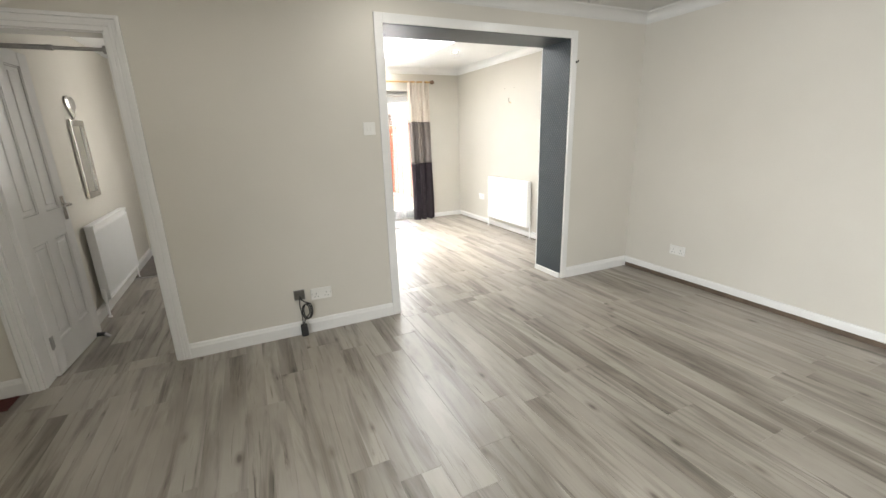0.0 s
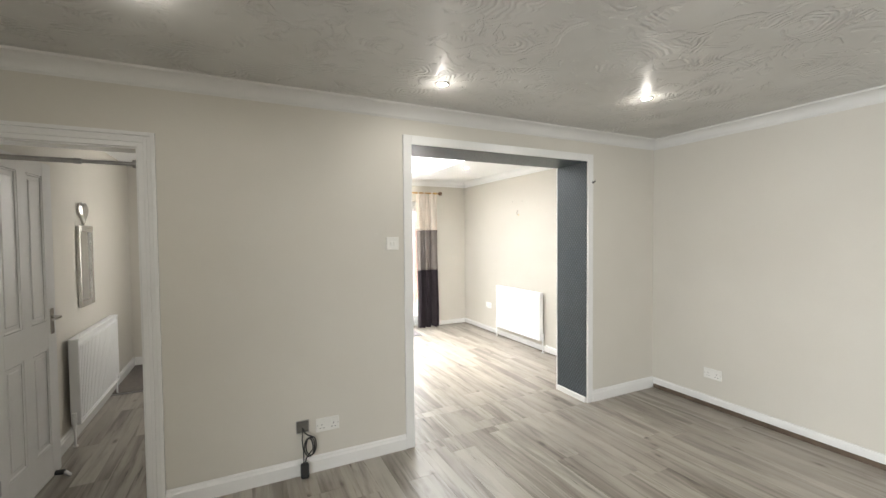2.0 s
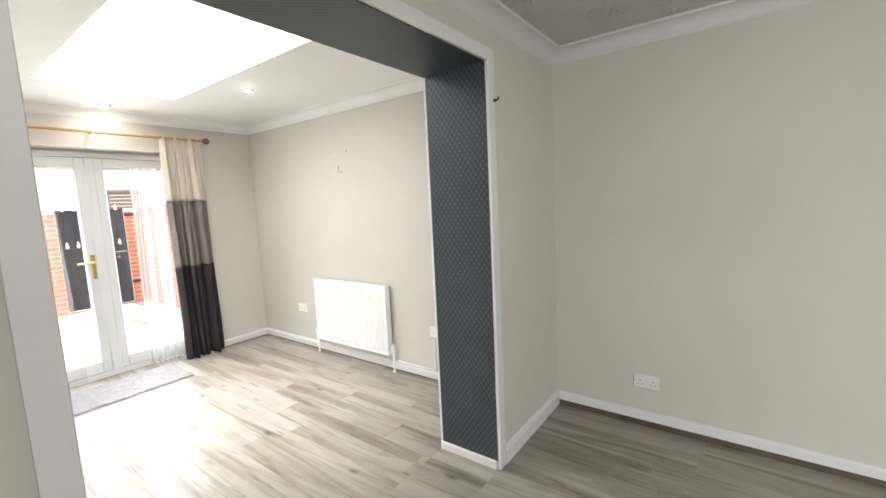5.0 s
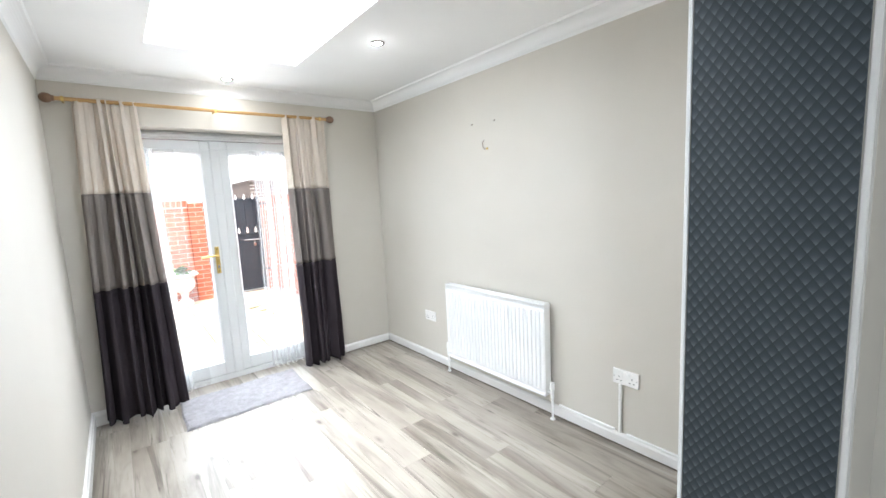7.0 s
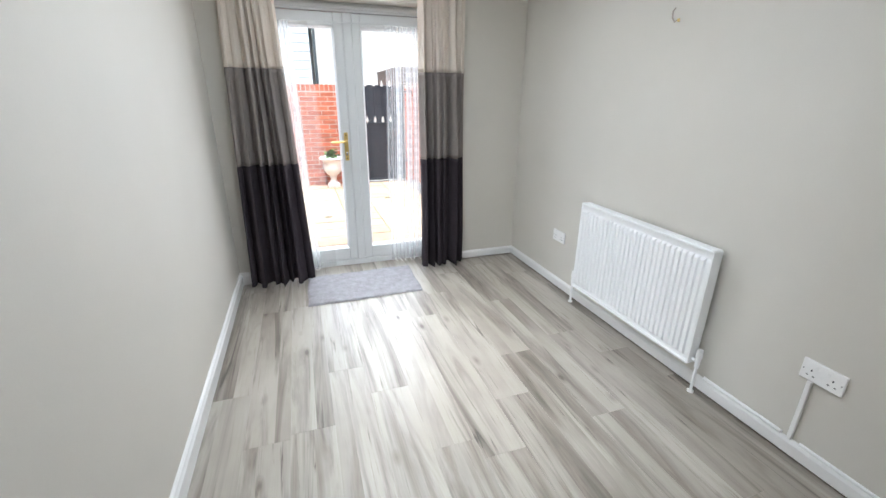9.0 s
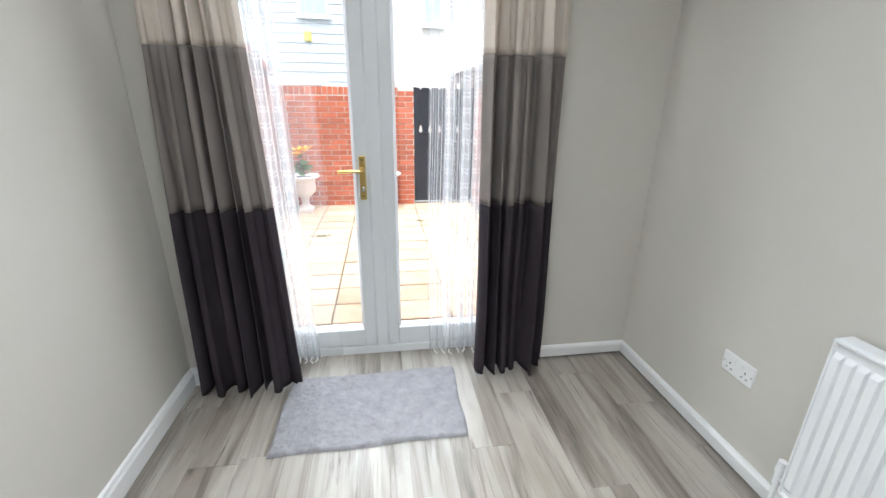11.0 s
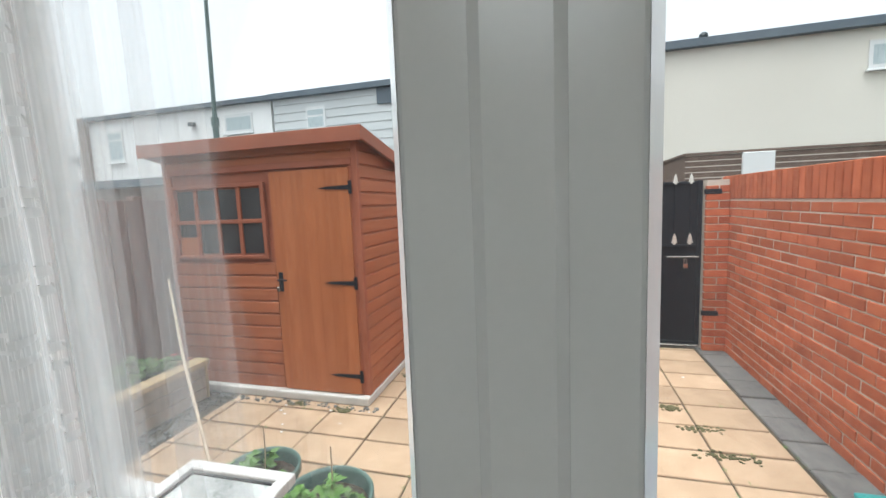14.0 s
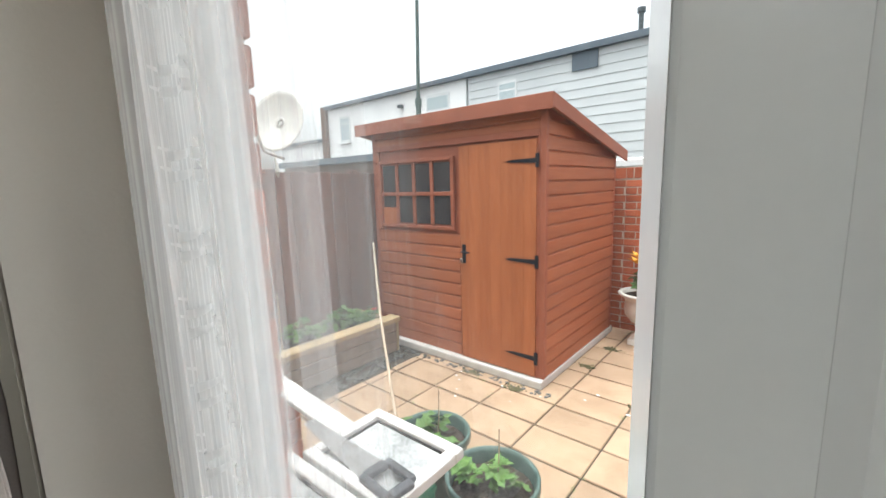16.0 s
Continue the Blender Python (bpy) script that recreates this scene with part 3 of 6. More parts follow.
# skirting boards and coving
SKIRT = [(0, 0), (0.018, 0), (0.018, 0.072), (0.013, 0.082), (0.011, 0.092), (0.004, 0.1), (0, 0.1)]
LOWSKIRT = [(0, 0.042), (0.02, 0.042), (0.02, 0.084), (0.012, 0.098), (0, 0.098)]
THINSKIRT = [(0, 0.012), (0.018, 0.012), (0.018, 0.060), (0.012, 0.070), (0.004, 0.076), (0, 0.076)]
COVE = [(0, 0), (0, -0.086)] + [(0.009 + 0.062 * (1 - math.cos(a)), -0.073 + 0.062 * math.sin(a)) for a in (radians(k * 11.25) for k in range(9))] + [(0.078, 0)]


def skirting(p, q, prof=SKIRT):
    structure(link("baseboard", extrude(prof, (*p, 0), (*q, 0)), WHITE), "white gloss skirting board")


def coving(p, q, z, paint=None):
    structure(link("coving", extrude(COVE, (*p, z), (*q, z)), paint or COVING), "white plaster coving")


skirting((1.186, YA), (DOOR[1] + 0.07, YA))
skirting((DOOR[0] - 0.07, YA), (-1.60, YA))
skirting((XR, YA), (2.94, YA))
skirting((XR, -2.0), (XR, YA - 0.02), LOWSKIRT)
# solid dark strips fill the gaps under the skirting in place of shade
structure(link("baseboard_gap", box(XR - 0.010, XR - 0.001, -2.0, YA - 0.02, 0.0, 0.042), GAPSHADE), "dark brown strip for the shaded gap under the skirting")
structure(link("baseboard_gap_back", box(XRB - 0.010, XRB - 0.001, YB, YF - 0.02, 0.0, 0.012), GAPSHADE), "dark strip for the shaded gap under the skirting board")
skirting((-1.60, YA), (-1.60, -2.0))
skirting((-1.60, -2.0), (XR, -2.0))
skirting((ARCH[1], YA + 0.01), (ARCH[1], YB), [(0, 0), (0.012, 0), (0.012, 0.04), (0.006, 0.048), (0, 0.048)])
skirting((ARCH[0], YB), (ARCH[0], YA + 0.01), [(0, 0), (0.012, 0), (0.012, 0.04), (0.006, 0.048), (0, 0.048)])
skirting((XRB, YB), (XRB, YF - 0.018), THINSKIRT)
skirting((XRB, YF), (FD1 + 0.0, YF), THINSKIRT)
skirting((FD0, YF), (XLB, YF))
skirting((XLB, YF - 0.018), (XLB, YB))
skirting((-0.955, 6.55), (-0.955, 4.25))
skirting((0.25, 6.55), (-0.955 + 0.018, 6.55))
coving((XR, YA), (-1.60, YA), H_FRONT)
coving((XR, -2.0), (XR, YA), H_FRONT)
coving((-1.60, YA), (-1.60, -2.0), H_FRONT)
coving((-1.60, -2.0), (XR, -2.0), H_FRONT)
coving((XRB, YF), (XLB, YF), H_BACK, MATT_WHITE)
coving((XRB, YB), (XRB, YF), H_BACK, MATT_WHITE)
coving((XLB, YF), (XLB, YB), H_BACK, MATT_WHITE)
coving((XLB, YB), (XRB, YB), H_BACK, MATT_WHITE)

# wallpaper lining of the wide opening, 3 mm proud
structure(link("trim_bead", box(ARCH[1] - 0.006, ARCH[1], YB - 0.0095, YB + 0.003, 0.05, ARCH[2] - 0.005, 0.002), MATT_WHITE), "white corner bead at the edge of the wallpaper")
for name, b in (("wallpaper_right", box(ARCH[1] - 0.004, ARCH[1] + 0.0, YA + 0.002, YB - 0.012, 0.046, ARCH[2])), ("wallpaper_left", box(ARCH[0], ARCH[0] + 0.004, YA + 0.002, YB + 0.001, 0.046, ARCH[2])), ("wallpaper_top", box(ARCH[0] + 0.004, ARCH[1] - 0.004, YA + 0.002, YB + 0.001, ARCH[2] - 0.004, ARCH[2]))):
    structure(link(name, b, PAPER), "dark slate scale patterned wallpaper in the opening")


def architrave(name, x0, x1, top, wide, prof, label):
    """Moulded casing round an opening in the wall, on its front face."""
    holder = structure(new(name), label)
    for side, xa, s in (("side", x0, -1), ("side", x1, 1)):
        b = bmesh.new()
        for w0, w1, d in prof:
            xa0, xa1 = sorted((xa + s * w0 * wide, xa + s * w1 * wide))
            box(xa0, xa1, YA - d, YA, 0.0, top + (w1 * wide), 0.002, 1, bm=b)
        part("side_casing", b, WHITE, holder)
    b = bmesh.new()
    for w0, w1, d in prof:
        box(x0 - w0 * wide - 0.0005, x1 + w0 * wide + 0.0005, YA - d + 0.0004, YA, top + w0 * wide, top + w1 * wide, 0.002, 1, bm=b)
    part("head_casing", b, WHITE, holder)
    return holder


architrave("trim_opening", ARCH[0], ARCH[1], ARCH[2], 0.06, [(-0.02, 1.0, 0.016)], "flat white casing round the wide opening")
architrave("trim_doorway", DOOR[0], DOOR[1], DOOR[2], 0.075, [(-0.05, 0.28, 0.014), (0.28, 0.5, 0.019), (0.5, 0.74, 0.016), (0.74, 1.0, 0.024)], "moulded white architrave round the doorway")
lining = structure(new("door_lining"), "white painted door lining")
part("jamb", box(DOOR[0], DOOR[0] + 0.012, YA, YH, 0.0, DOOR[2]), WHITE, lining)
part("jamb", box(DOOR[1] - 0.012, DOOR[1], YA, YH, 0.0, DOOR[2]), WHITE, lining)
part("head", box(DOOR[0] + 0.012, DOOR[1] - 0.012, YA, YH, DOOR[2] - 0.012, DOOR[2]), WHITE, lining)


# ---- hall: open door, mirror, heart, radiator ----
def panel_door():
    """Four-panel door leaf, its hinge edge on the local z axis, lying along local x."""
    w, h, t = 0.655, 1.935, 0.036
    d = thing("open_panel_door", pose(DOOR[0] + 0.02, YH - 0.005, 0.006, 0, 0, 86.0), "white gloss four-panel door standing open into the hall", "door")
    st, mu = 0.105, 0.09
    rails = [(0.0, 0.20), (0.80, 0.97), (1.85, h)]
    for x0, x1 in ((0, st), (w - st, w)):
        part("stile", box(x0, x1, -t / 2, t / 2, 0, h, 0.002), WHITE, d)
    for z0, z1 in rails:
        part("rail", box(st, w - st, -t / 2 + 0.0005, t / 2 - 0.0005, z0, z1), WHITE, d)
    for (za, zb) in ((0.20, 0.80), (0.97, 1.85)):
        part("mullion", box(w / 2 - mu / 2, w / 2 + mu / 2, -t / 2 + 0.0005, t / 2 - 0.0005, za, zb), WHITE, d)
        for x0, x1 in ((st, w / 2 - mu / 2), (w / 2 + mu / 2, w - st)):
            b = box(x0, x1, -0.008, 0.008, za, zb)
            box(x0 + 0.035, x1 - 0.035, -0.0145, 0.0145, za + 0.035, zb - 0.035, 0.006, 2, bm=b)
            for y0, y1 in ((-0.016, -0.008), (0.008, 0.016)):
                for q in ((x0, x0 + 0.014, za, zb), (x1 - 0.014, x1, za, zb), (x0 + 0.014, x1 - 0.014, za, za + 0.014), (x0 + 0.014, x1 - 0.014, zb - 0.014, zb)):
                    box(q[0], q[1], y0, y1, q[2], q[3], 0.004, 1, bm=b)
            part("panel", b, WHITE, d)
    for s in (-1, 1):
        plate = part("handle_plate", box(w - 0.075, w - 0.035, min(s * t / 2, s * (t / 2 + 0.006)), max(s * t / 2, s * (t / 2 + 0.006)), 0.88, 1.04, 0.002), CHROME, d)
        part("lever", tube([(w - 0.055, s * (t / 2 + 0.004), 0.985), (w - 0.055, s * (t / 2 + 0.045), 0.985), (w - 0.075, s * (t / 2 + 0.052), 0.985), (w - 0.16, s * (t / 2 + 0.05), 0.983)], 0.008), CHROME, d)
    for z in (0.22, 1.72):
        b = cyl((-0.006, -t / 2 - 0.003, z - 0.04), (-0.006, -t / 2 - 0.003, z + 0.04), 0.006)
        box(-0.006, 0.03, -t / 2 - 0.002, -t / 2 + 0.001, z - 0.038, z + 0.038, bm=b)
        part("hinge", b, STEEL, d)
    return d


panel_door()
stop = thing("door_stop", pose(-0.80, 4.02, 0), "dark metal door stop on the laminate floor", "door stop")
part("stem", cyl((0, 0, 0.0), (-0.03, 0.005, 0.028), 0.012), STEEL, stop)
part("buffer", cyl((-0.03, 0.005, 0.028), (-0.075, 0.01, 0.03), 0.015), BLACK, stop)

rod = thing("tension_rod", pose(0, YA + 0.06, 1.873), "grey telescopic tension rod across the doorway", "rod")
part("thick_tube", cyl((DOOR[0] + 0.03, 0, 0), (-0.55, 0, 0), 0.0125), STEEL, rod)
part("thin_tube", cyl((-0.55, 0, 0), (DOOR[1] - 0.03, 0, 0), 0.0095), STEEL, rod)
part("collar", cyl((-0.565, 0, 0), (-0.535, 0, 0), 0.0145), STEEL, rod)
for x0, x1 in ((DOOR[0] + 0.012, DOOR[0] + 0.035), (DOOR[1] - 0.035, DOOR[1] - 0.012)):
    part("rubber_foot", cyl((x0, 0, 0), (x1, 0, 0), 0.021), STEEL, rod)

mirror = thing("wall_mirror", pose(-0.952, 4.97, 1.26), "narrow silver framed mirror on the hall wall", "mirror")
for y0, y1, z0, z1 in ((-0.16, -0.12, -0.32, 0.32), (0.12, 0.16, -0.32, 0.32), (-0.12, 0.12, -0.32, -0.27), (-0.12, 0.12, 0.27, 0.32)):
    part("frame_rail", box(0, 0.026, y0, y1, z0, z1, 0.005, 2), FRAME_SILVER, mirror)
part("mirror_glass", box(0.002, 0.012, -0.12, 0.12, -0.27, 0.27), MIRROR, mirror)

heart = thing("heart_ornament", pose(-0.953, 4.95, 1.69), "silver and white heart hung on the hall wall", "ornament")
b = bmesh.new()
ring = []
for k in range(40):
    a = 2 * math.pi * k / 40
    ring.append((0.0063 * 16 * math.sin(a) ** 3, 0.0063 * (13 * math.cos(a) - 5 * math.cos(2 * a) - 2 * math.cos(3 * a) - math.cos(4 * a))))
front = [b.verts.new((0.03, u * 0.75, v * 0.75)) for u, v in ring]
mid = [b.verts.new((0.018, u, v)) for u, v in ring]
back = [b.verts.new((0.002, u * 0.95, v * 0.95)) for u, v in ring]
for lo, hi in ((back, mid), (mid, front)):
    for k in range(40):
        b.faces.new((lo[k], lo[(k + 1) % 40], hi[(k + 1) % 40], hi[k]))
b.faces.new(front), b.faces.new(back[::-1])
bmesh.ops.recalc_face_normals(b, faces=b.faces[:])
part("heart", b, FRAME_SILVER, heart)
part("hook", cyl((0.0, 0, 0.055), (0.025, 0, 0.055), 0.004), BRASS, heart)


def radiator(m, length, low, high, label):
    """A panel radiator in local axes: x out of the wall, y along it."""
    r = thing("radiator", m, label, "radiator")
    d0, d1 = 0.035, 0.085
    b = bmesh.new()
    n = int(length / 0.033)
    prof = [(0, 0.0), (0.12, 0.0), (0.24, 0.011), (0.88, 0.011)]
    pts = [((k + u) * length / n, v) for k in range(n) for u, v in prof] + [(length, 0.0)]
    zs = [(low + 0.012, 0.0), (low + 0.03, 0.0), (low + 0.045, 1.0), (high - 0.06, 1.0), (high - 0.045, 0.0), (high - 0.012, 0.0)]
    rows = [[b.verts.new((d1 - 0.012 + v * f, y, z)) for y, v in pts] for z, f in zs]
    for lo, hi in zip(rows, rows[1:]):
        for k in range(len(pts) - 1):
            b.faces.new((lo[k], lo[k + 1], hi[k + 1], hi[k]))
    bmesh.ops.recalc_face_normals(b, faces=b.faces[:])
    box(d0, d1 - 0.014, 0.004, length - 0.004, low + 0.005, high - 0.015, bm=b)
    part("front_panel", b, RADIATOR, r)
    top = box(d0 - 0.012, d1 + 0.002, 0.0, length, high - 0.014, high, 0.004, 2)
    part("top_rim", top, RADIATOR, r)
    grille = bmesh.new()
    for k in range(int(length / 0.03)):
        box(d0, d1 - 0.014, 0.012 + k * 0.03, 0.03 + k * 0.03, high, high + 0.0015, bm=grille)
    part("top_grille", grille, RADIATOR, r)
    part("bottom_rim", box(d0 + 0.01, d1 + 0.0, 0.0, length, low, low + 0.014, 0.004), RADIATOR, r)
    for y0, y1 in ((-0.004, 0.004), (length - 0.004, length + 0.004)):
        part("side_cover", box(d0 - 0.01, d1 - 0.002, y0, y1, low + 0.006, high - 0.006, 0.002), RADIATOR, r)
    for y in (-0.035, length + 0.035):
        v = cyl((0.055, y, low + 0.0), (0.055, y, low + 0.075), 0.012)
        cyl((0.055, y, low + 0.03), (0.055, y + (0.04 if y < 0 else -0.04), low + 0.03), 0.009, bm=v)
        part("valve", v, RADIATOR, r)
        part("valve_cap", cyl((0.055, y, low + 0.055), (0.055, y, low + 0.1), 0.016, 0.013), PLASTIC, r)
        part("pipe", cyl((0.055, y, 0.0), (0.055, y, low + 0.005), 0.0075), RADIATOR, r)
        part("pipe_collar", cyl((0.055, y, 0.0), (0.055, y, 0.008), 0.016), PLASTIC, r)
    for y in (0.15, length - 0.15):
        part("bracket", box(0.0, d0 + 0.005, y - 0.02, y + 0.02, low + 0.08, high - 0.08), STEEL, r)
    return r


radiator(pose(XRB, 5.745, 0, 0, 0, 180), 0.96, 0.145, 0.750, "white ribbed panel radiator on the garden room wall")
radiator(pose(-0.955, 4.50, 0, 0, 0, 0), 1.05, 0.14, 0.76, "white panel radiator on the hall wall")
structure(link("floor_threshold", box(-0.955, 0.25, 5.52, 5.56, 0.0, 0.006, 0.002), STEEL), "metal threshold strip")
structure(link("floor_hall_end", box(-0.955, 0.25, 5.56, 6.55, 0.0, 0.008), CARPET), "grey-brown carpet at the end of the hall")
structure(link("door_mat_edge", box(-1.58, -1.07, 3.20, 3.345, 0.0, 0.006, 0.002), REDCARPET), "dark red strip of carpet by the doorway")


# ---- switches, sockets, cables ----
def double_socket(m, label, plastic):
    """A double wall socket, local x along the wall, local y out of it."""
    s = thing("double_socket", m, label, "socket")
    part("faceplate", box(-0.073, 0.073, 0, 0.011, -0.043, 0.043, 0.004, 2), plastic, s)
    for c in (-0.036, 0.036):
        b = box(c - 0.0025, c + 0.0025, 0.0108, 0.0114, -0.002, 0.006)
        for q in (-0.011, 0.011):
            box(c + q - 0.004, c + q + 0.004, 0.0108, 0.0114, -0.022, -0.018, bm=b)
        part("pin_holes", b, DARK, s)
        part("rocker", box(c - 0.006 + (0.018 if c < 0 else -0.018), c + 0.006 + (0.018 if c < 0 else -0.018), 0.011, 0.0145, 0.012, 0.03, 0.0015), plastic, s)
    for c in (-0.064, 0.064):
        part("screw", cyl((c, 0.009, 0), (c, 0.0118, 0), 0.003), STEEL, s)
    return s


double_socket(pose(0.655, YA, 0.288, 0, 0, 180), "white double socket, dimmed to ivory for shade, low on the greige wall", DIMPLASTIC)
double_socket(pose(XR, 2.80, 0.290, 0, 0, 90), "white double socket, dimmed to ivory for shade, above the skirting", DIMPLASTIC)
double_socket(pose(XRB, 4.30, 0.405, 0, 0, 90), "white double socket with a conduit below it", PLASTIC)
double_socket(pose(XRB, 6.07, 0.405, 0, 0, 90), "white double socket beside the radiator", PLASTIC)
con = thing("cable_conduit", pose(XRB, 4.33, 0), "white plastic cable conduit down to the skirting", "conduit")
part("trunk", box(-0.014, 0.0, -0.009, 0.009, 0.075, 0.362, 0.003), PLASTIC, con)
pipe = thing("surface_pipe", pose(XRB, 0, 0), "white painted pipe along the top of the skirting", "pipe")
part("run", tube([(-0.03, 4.72, 0.100), (-0.012, 4.68, 0.086), (-0.010, 4.36, 0.085)], 0.0075), RADIATOR, pipe)
part("run", tube([(-0.010, 4.29, 0.084), (-0.010, YB + 0.03, 0.083)], 0.006), RADIATOR, pipe)

sw = thing("light_switch", pose(1.105, YA, 1.427, 0, 0, 180), "white two-gang light switch, dimmed to ivory for shade, beside the opening", "switch")
part("faceplate", box(-0.043, 0.043, 0, 0.010, -0.043, 0.043, 0.004, 2), DIMPLASTIC, sw)
for c in (-0.012, 0.012):
    part("rocker", box(c - 0.008, c + 0.008, 0.010, 0.0145, -0.014, 0.014, 0.002), DIMPLASTIC, sw)

bx = thing("open_back_box", pose(0.503, YA, 0.300), "open grey metal back box with a black lead", "socket")
b = bmesh.new()
for q in ((-0.038, -0.034, -0.038, 0.038), (0.034, 0.038, -0.038, 0.038), (-0.034, 0.034, -0.038, -0.034), (-0.034, 0.034, 0.034, 0.038)):
    box(q[0], q[1], -0.008, 0.0, q[2], q[3], bm=b)
part("rim", b, STEEL, bx)
part("back", box(-0.034, 0.034, -0.002, 0.0, -0.034, 0.034), mat("grey_box_inside", (0.09, 0.085, 0.075), (0.16, 0.15, 0.13), 30, 0.6), bx)
lead = thing("black_lead", pose(0.503, YA - 0.012, 0.29), "black coiled lead with a plug hanging from the wall box", "cable")
pts = [(0.0, 0.008, 0.0), (0.004, -0.02, -0.012), (0.02, -0.03, -0.03)]
for k in range(0, 34):
    a = radians(60 - k * 24)
    pts.append((0.048 + 0.028 * math.cos(a) - 0.0012 * k * 0.6, -0.026 - 0.0006 * k, -0.105 + 0.058 * math.sin(a)))
pts += [(0.012, -0.045, -0.165), (0.005, -0.045, -0.2)]
part("lead", tube(pts, 0.0042), BLACK, lead)
part("lead", tube([(0.0, 0.006, -0.01), (-0.008, -0.025, -0.06), (-0.002, -0.035, -0.13), (-0.002, -0.04, -0.2)], 0.0036), BLACK, lead)
part("plug", box(-0.022, 0.026, -0.062, -0.028, -0.285, -0.195, 0.009, 2), BLACK, lead)
hook = thing("black_hook", pose(2.930, YA - 0.016, 1.925), "small black hook on the white casing", "hook")
part("stem", tube([(0, 0, 0), (0, -0.018, 0), (0, -0.024, 0.006), (0, -0.024, 0.014)], 0.0045), BLACK, hook)
part("plate", cyl((0, 0.0, 0), (0, -0.004, 0), 0.009), BLACK, hook)
wire = thing("wire_stub", pose(XRB, 5.30, 1.765), "short bare cable stub where a wall lamp hung", "cable")
part("cable", tube([(0.0, 0.035, 0.045), (-0.014, 0.035, 0.03), (-0.018, 0.028, 0.0), (-0.018, 0.01, -0.02), (-0.016, -0.008, -0.012)], 0.0035), mat("grey_cable", (0.35, 0.3, 0.25), None, 9, 0.5), wire)
part("connector", box(-0.022, -0.010, -0.016, -0.004, -0.022, -0.008, 0.003), BRASS, wire)
for y, z in ((5.445, 1.935), (5.225, 1.93)):
    p = thing("wall_plug", pose(XRB, y, z), "small chrome wall plug remaining in the paint", "wall plug")
    part("plug", cyl((0, 0, 0), (-0.006, 0, 0), 0.0055), CHROME, p)


# ---- downlights ----
def downlight(x, y, z):
    d = thing("downlight", pose(x, y, z), "lit recessed ceiling spotlight with a chrome bezel", "ceiling light", "ceiling spotlights")
    part("bezel", lathe([(0.028, -0.002), (0.032, -0.008), (0.042, -0.006), (0.044, 0.0)], 28), CHROME, d, smooth=True)
    part("lens", lathe([(0.0005, -0.005), (0.02, -0.0045), (0.0285, -0.003)], 24), LED, d)
    return d


for sx, sy in SPOTS_FRONT:
    downlight(sx, sy, H_FRONT)
for sx, sy in SPOTS_BACK:
    downlight(sx, sy, H_BACK)


# ---- french doors ----
DY = 6.99
doors = structure(new("door_french"), "white plastic french doors, closed, with brass handle")
GX = [(1.575, 2.098), (2.318, 2.841)]
GZ = (0.165, 1.86)
def rail_set(name, x0, x1, z0, z1, y0, y1, wide, low, high):
    b = bmesh.new()
    box(x0, x0 + wide, y0, y1, z0, z1, 0.004, 2, bm=b)
    box(x1 - wide, x1, y0, y1, z0, z1, 0.004, 2, bm=b)
    box(x0 + wide, x1 - wide, y0 + 0.0008, y1 - 0.0008, z0, z0 + low, 0.004, 2, bm=b)
    box(x0 + wide, x1 - wide, y0 + 0.0008, y1 - 0.0008, z1 - high, z1, 0.004, 2, bm=b)
    return part(name, b, UPVC, doors)


rail_set("outer_frame", FD0, FD1, -0.01, FDZ, DY - 0.01, DY + 0.06, 0.055, 0.055, 0.06)
part("head_vent", box(FD0 + 0.1, FD1 - 0.1, DY - 0.025, DY - 0.010, 1.985, 2.012, 0.004), UPVC, doors)
for n, (g0, g1) in enumerate(GX):
    x0, x1 = (FD0 + 0.057, 2.199) if n == 0 else (2.217, FD1 - 0.057)
    leaf = bmesh.new()
    for q in ((x0, g0 - 0.012, 0.048, 1.965), (g1 + 0.012, x1, 0.048, 1.965), (g0 - 0.012, g1 + 0.012, 0.048, GZ[0] - 0.012), (g0 - 0.012, g1 + 0.012, GZ[1] + 0.012, 1.965)):
        box(q[0], q[1], DY, DY + 0.06, q[2], q[3], 0.006, 2, bm=leaf)
    sash = part("door_leaf", leaf, UPVC, doors)
    # sloping bead from the leaf's face down to the pane
    bead = bmesh.new()
    loops = []
    for grow, y in ((0.014, DY - 0.0015), (-0.001, DY + 0.0255), (-0.001, DY + 0.048), (0.014, DY + 0.048)):
        loops.append([bead.verts.new((x, y, z)) for x, z in ((g0 - grow, GZ[0] - grow), (g1 + grow, GZ[0] - grow), (g1 + grow, GZ[1] + grow), (g0 - grow, GZ[1] + grow))])
    for lo, hi in zip(loops, loops[1:] + loops[:1]):
        for i in range(4):
            bead.faces.new((lo[i], lo[(i + 1) % 4], hi[(i + 1) % 4], hi[i]))
    bmesh.ops.recalc_face_normals(bead, faces=bead.faces[:])
    part("glazing_bead", bead, UPVC, sash)
    gp = part("pane", box(g0, g1, DY + 0.027, DY + 0.033, GZ[0], GZ[1]), DOORGLASS, sash)
    gp.visible_shadow = False
# flat meeting strip with wide sloping edges
strip = bmesh.new()
ends = [[strip.verts.new((x, y, z)) for x, y in ((2.172, DY + 0.002), (2.173, DY - 0.001), (2.184, DY - 0.011), (2.238, DY - 0.011), (2.248, DY - 0.001), (2.249, DY + 0.002))] for z in (0.05, 1.963)]
for i in range(6):
    strip.faces.new((ends[0][i], ends[0][(i + 1) % 6], ends[1][(i + 1) % 6], ends[1][i]))
strip.faces.new(ends[0][::-1]), strip.faces.new(ends[1])
bmesh.ops.recalc_face_normals(strip, faces=strip.faces[:])
part("meeting_strip", strip, UPVC, doors)
